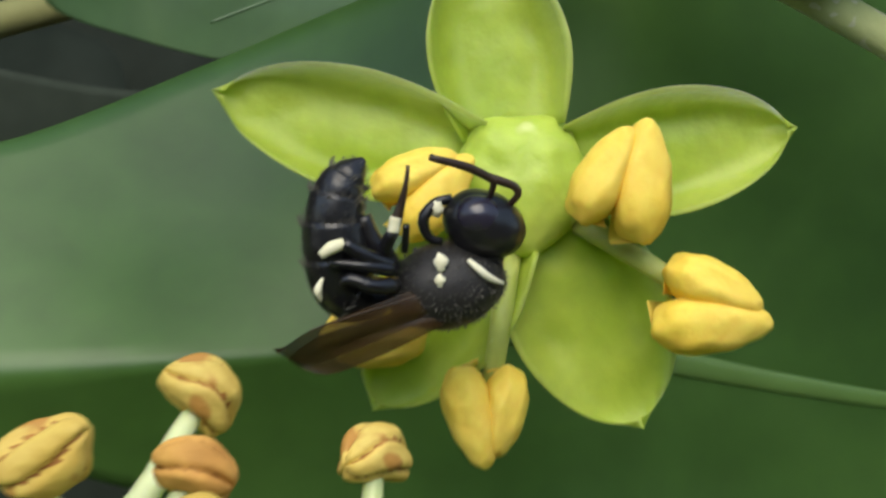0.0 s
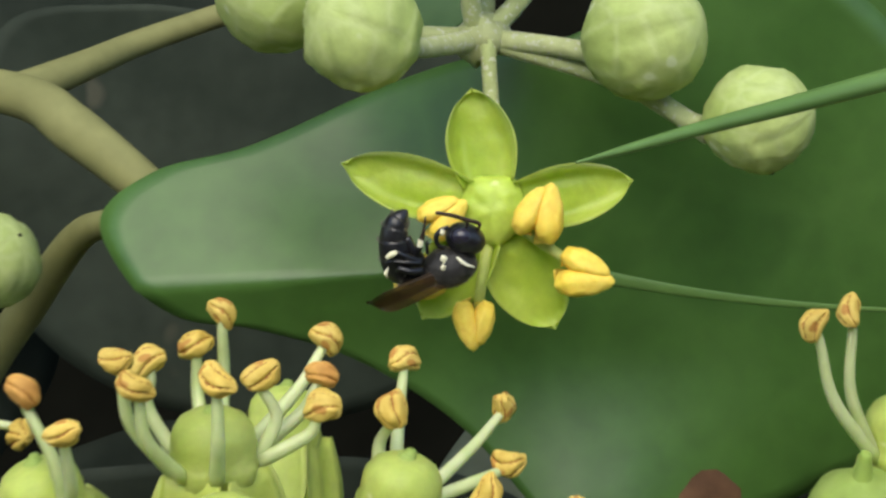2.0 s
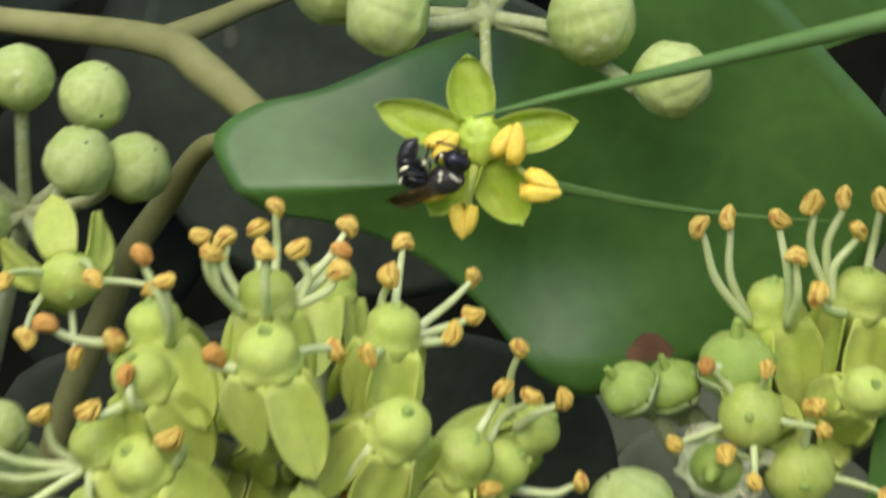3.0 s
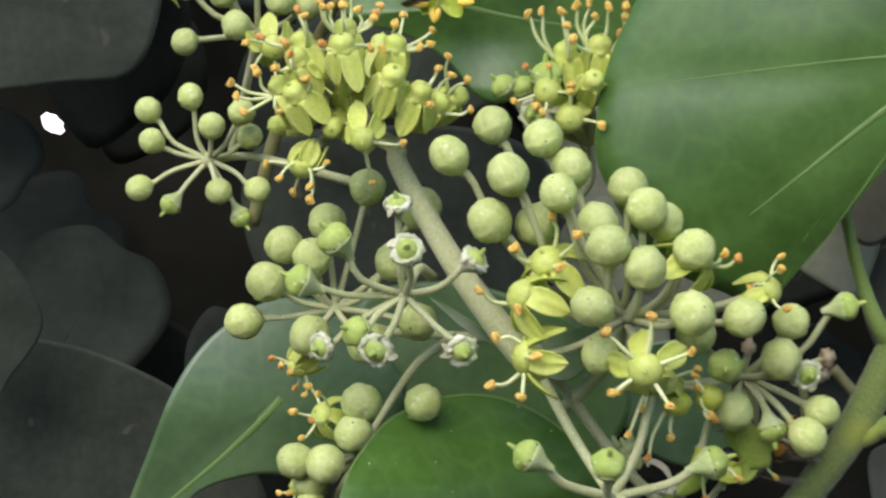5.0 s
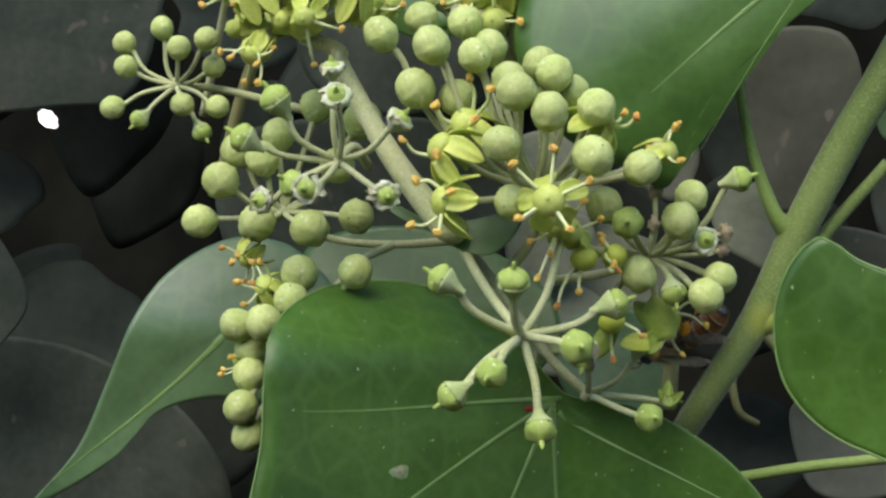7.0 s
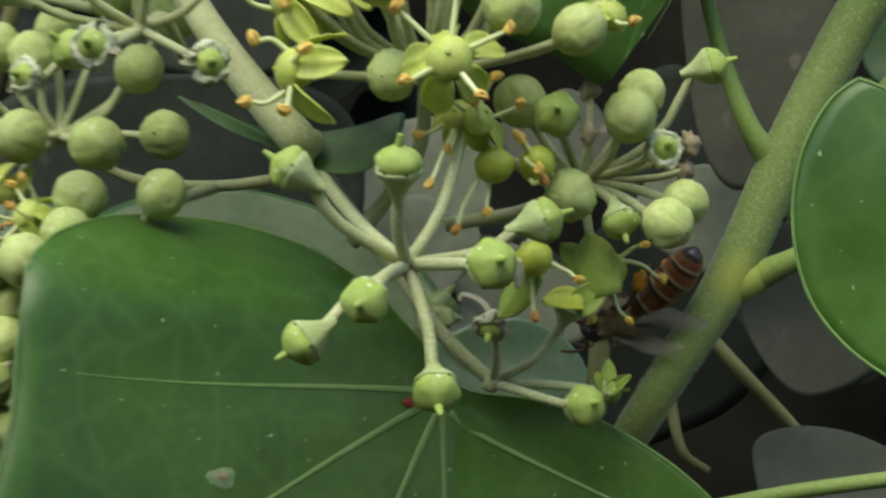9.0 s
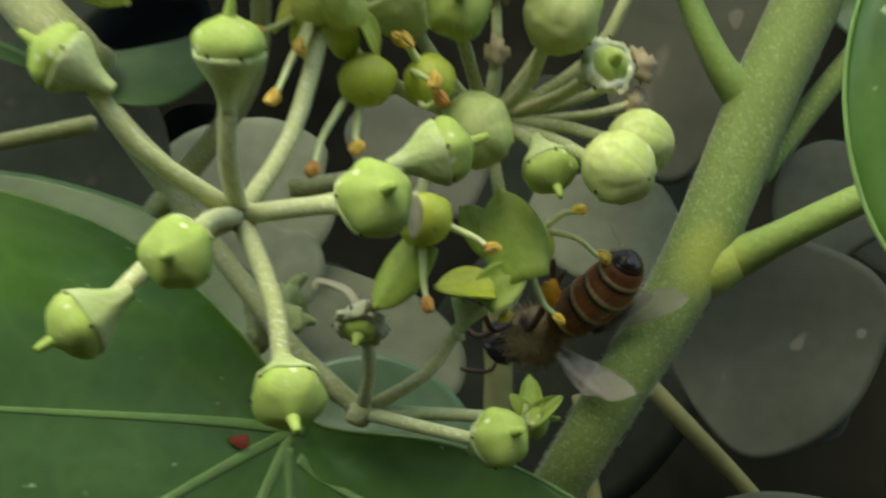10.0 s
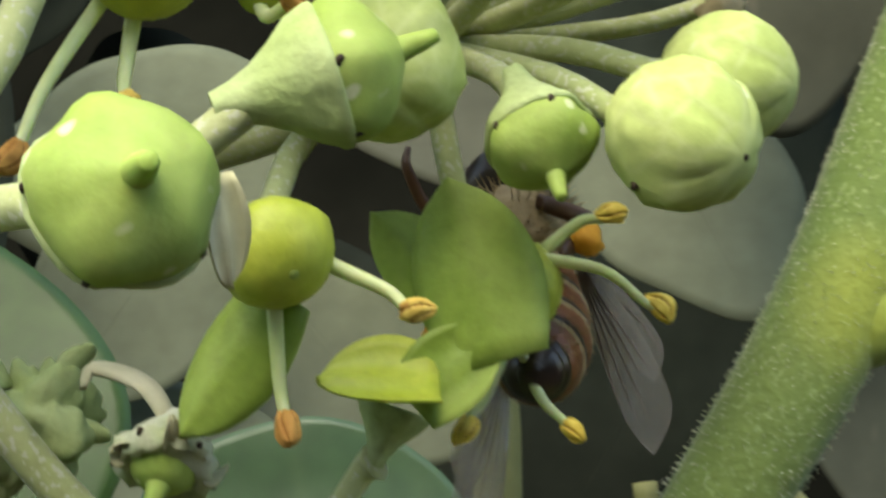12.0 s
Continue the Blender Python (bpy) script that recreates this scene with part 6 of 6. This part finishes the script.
def motions():
    b0 = Vector(cm((0.647, 1.253, -0.35)))

    def small(dx, dz, turn):
        return Matrix.Translation(b0 + Vector((dx, 0, dz)) * U) @ pose(0, 0, 0, 0, turn, 0)
    walk(bee, [(0, small(0, 0, 0)), (0.5, small(0.0, 0.004, 1)), (1.0, small(0.004, 0, -1)), (1.5, small(0.0, 0, 1)), (2.0, small(-0.004, 0.003, -1)), (2.5, small(0, 0, 1)), (3.0, small(0.003, 0.003, 2)), (3.7, small(0, 0, 0)), (8.0, small(0.004, 0, 2)), (12, small(0, 0, 0))])

    n0 = Vector(near_umbel.location)
    walk(near_umbel, [(t, Matrix.Translation(n0 + Vector((dx, 0, dz)) * U)) for t, dx, dz in ((0, 0, 0), (10.0, 0, 0), (10.6, 0.02, 0.02), (11.2, 0.05, 0.04), (11.6, 0.07, 0.05), (12, 0.13, 0.10))])

    def tail(head, end, spin):
        """The honeybee with its middle between head and end, its back turned by spin about its length."""
        h, e = cm(head), cm(end)
        x = (e - h).normalized()
        z = Vector((0, 0, 1)) - x * x.z
        z.normalize()
        y = z.cross(x)
        m = Matrix((x, y, z)).transposed().to_4x4()
        return Matrix.Translation(h + x * 0.55 * U) @ m @ pose(0, 0, 0, spin, 0, 0)
    side = ((4.22, 1.70, -5.80), (5.33, 1.20, -5.26))
    rows = [(0, tail(*side, 200)), (6.7, tail(*side, 200)), (8.3, tail(*side, 200)), (9.0, tail((4.41, 1.75, -5.78), (5.27, 1.15, -5.28), 200)),
            (9.5, tail((4.42, 1.85, -5.75), (5.16, 1.10, -5.33), 200)), (10.1, tail((4.46, 2.00, -5.71), (5.16, 1.00, -5.60), 205)),
            (10.3, tail((4.57, 2.05, -5.40), (5.07, 0.97, -5.75), 215)), (10.5, tail((4.76, 2.10, -5.18), (5.03, 0.95, -5.82), 225)),
            (10.8, tail((4.67, 2.10, -5.07), (4.86, 0.95, -5.72), 225)), (11.0, tail((4.77, 2.10, -5.09), (4.88, 0.95, -5.73), 225)), (11.2, tail((4.70, 2.10, -4.97), (4.89, 0.95, -5.77), 225)),
            (11.6, tail((4.61, 2.10, -4.80), (4.78, 1.00, -5.67), 220)), (12.0, tail((4.53, 2.00, -4.82), (4.63, 1.20, -5.59), 220))]
    walk(honey, rows)

    def blade(root, end, lean):
        """A wing from its root towards its end, its flat side to the viewer, leaned by so many degrees."""
        r, e = cm(root), cm(end)
        x = (e - r).normalized()
        z = Vector((0, -1, 0.25))
        z = (z - x * z.dot(x)).normalized()
        m = Matrix((x, z.cross(x), z)).transposed().to_4x4()
        return Matrix.Translation(r) @ m @ pose(0, 0, 0, lean, 0, 0)
    upper = [(0, (4.61, 1.35, -5.64), (5.43, 1.20, -5.57), 55), (8.3, (4.61, 1.35, -5.64), (5.43, 1.20, -5.57), 55), (9.0, (4.75, 1.40, -5.77), (5.51, 1.20, -5.79), 55), (9.5, (4.81, 1.45, -5.73), (5.31, 1.20, -5.56), 30), (10.1, (4.93, 1.45, -5.81), (5.38, 1.22, -5.72), 20),
             (10.3, (4.92, 1.45, -5.67), (5.37, 1.30, -5.70), 20), (10.5, (5.08, 1.35, -5.39), (5.33, 0.85, -5.62), 66), (11.0, (4.93, 1.45, -5.38), (5.30, 1.75, -5.55), 15), (11.6, (4.89, 1.50, -5.25), (5.17, 1.80, -5.74), 15), (12, (4.74, 1.50, -5.19), (4.97, 1.60, -5.80), 15)]
    lower = [(0, (4.38, 1.35, -5.80), (5.07, 1.20, -5.86), 60), (8.3, (4.38, 1.35, -5.80), (5.07, 1.20, -5.86), 60), (9.0, (4.55, 1.42, -5.84), (5.23, 1.20, -6.01), 60), (9.5, (4.72, 1.50, -5.80), (5.26, 1.20, -6.08), 30), (10.1, (4.72, 1.55, -5.86), (5.06, 1.22, -6.24), 20),
             (10.3, (4.75, 1.50, -5.78), (4.98, 1.30, -6.11), 20), (10.5, (4.90, 1.35, -5.81), (4.90, 0.85, -6.26), 66), (11.0, (4.79, 1.50, -5.68), (4.95, 1.60, -5.97), 15), (11.6, (4.79, 1.60, -5.58), (4.85, 1.70, -5.93), 15), (12, (4.50, 1.70, -5.47), (4.43, 1.70, -5.87), 15)]
    poses = dict(rows)
    for w, keys in zip(WINGS, (lower, upper)):
        walk(w, [(t, (poses[t]).inverted() @ blade(a, b, lean)) for t, a, b, lean in keys])


motions()
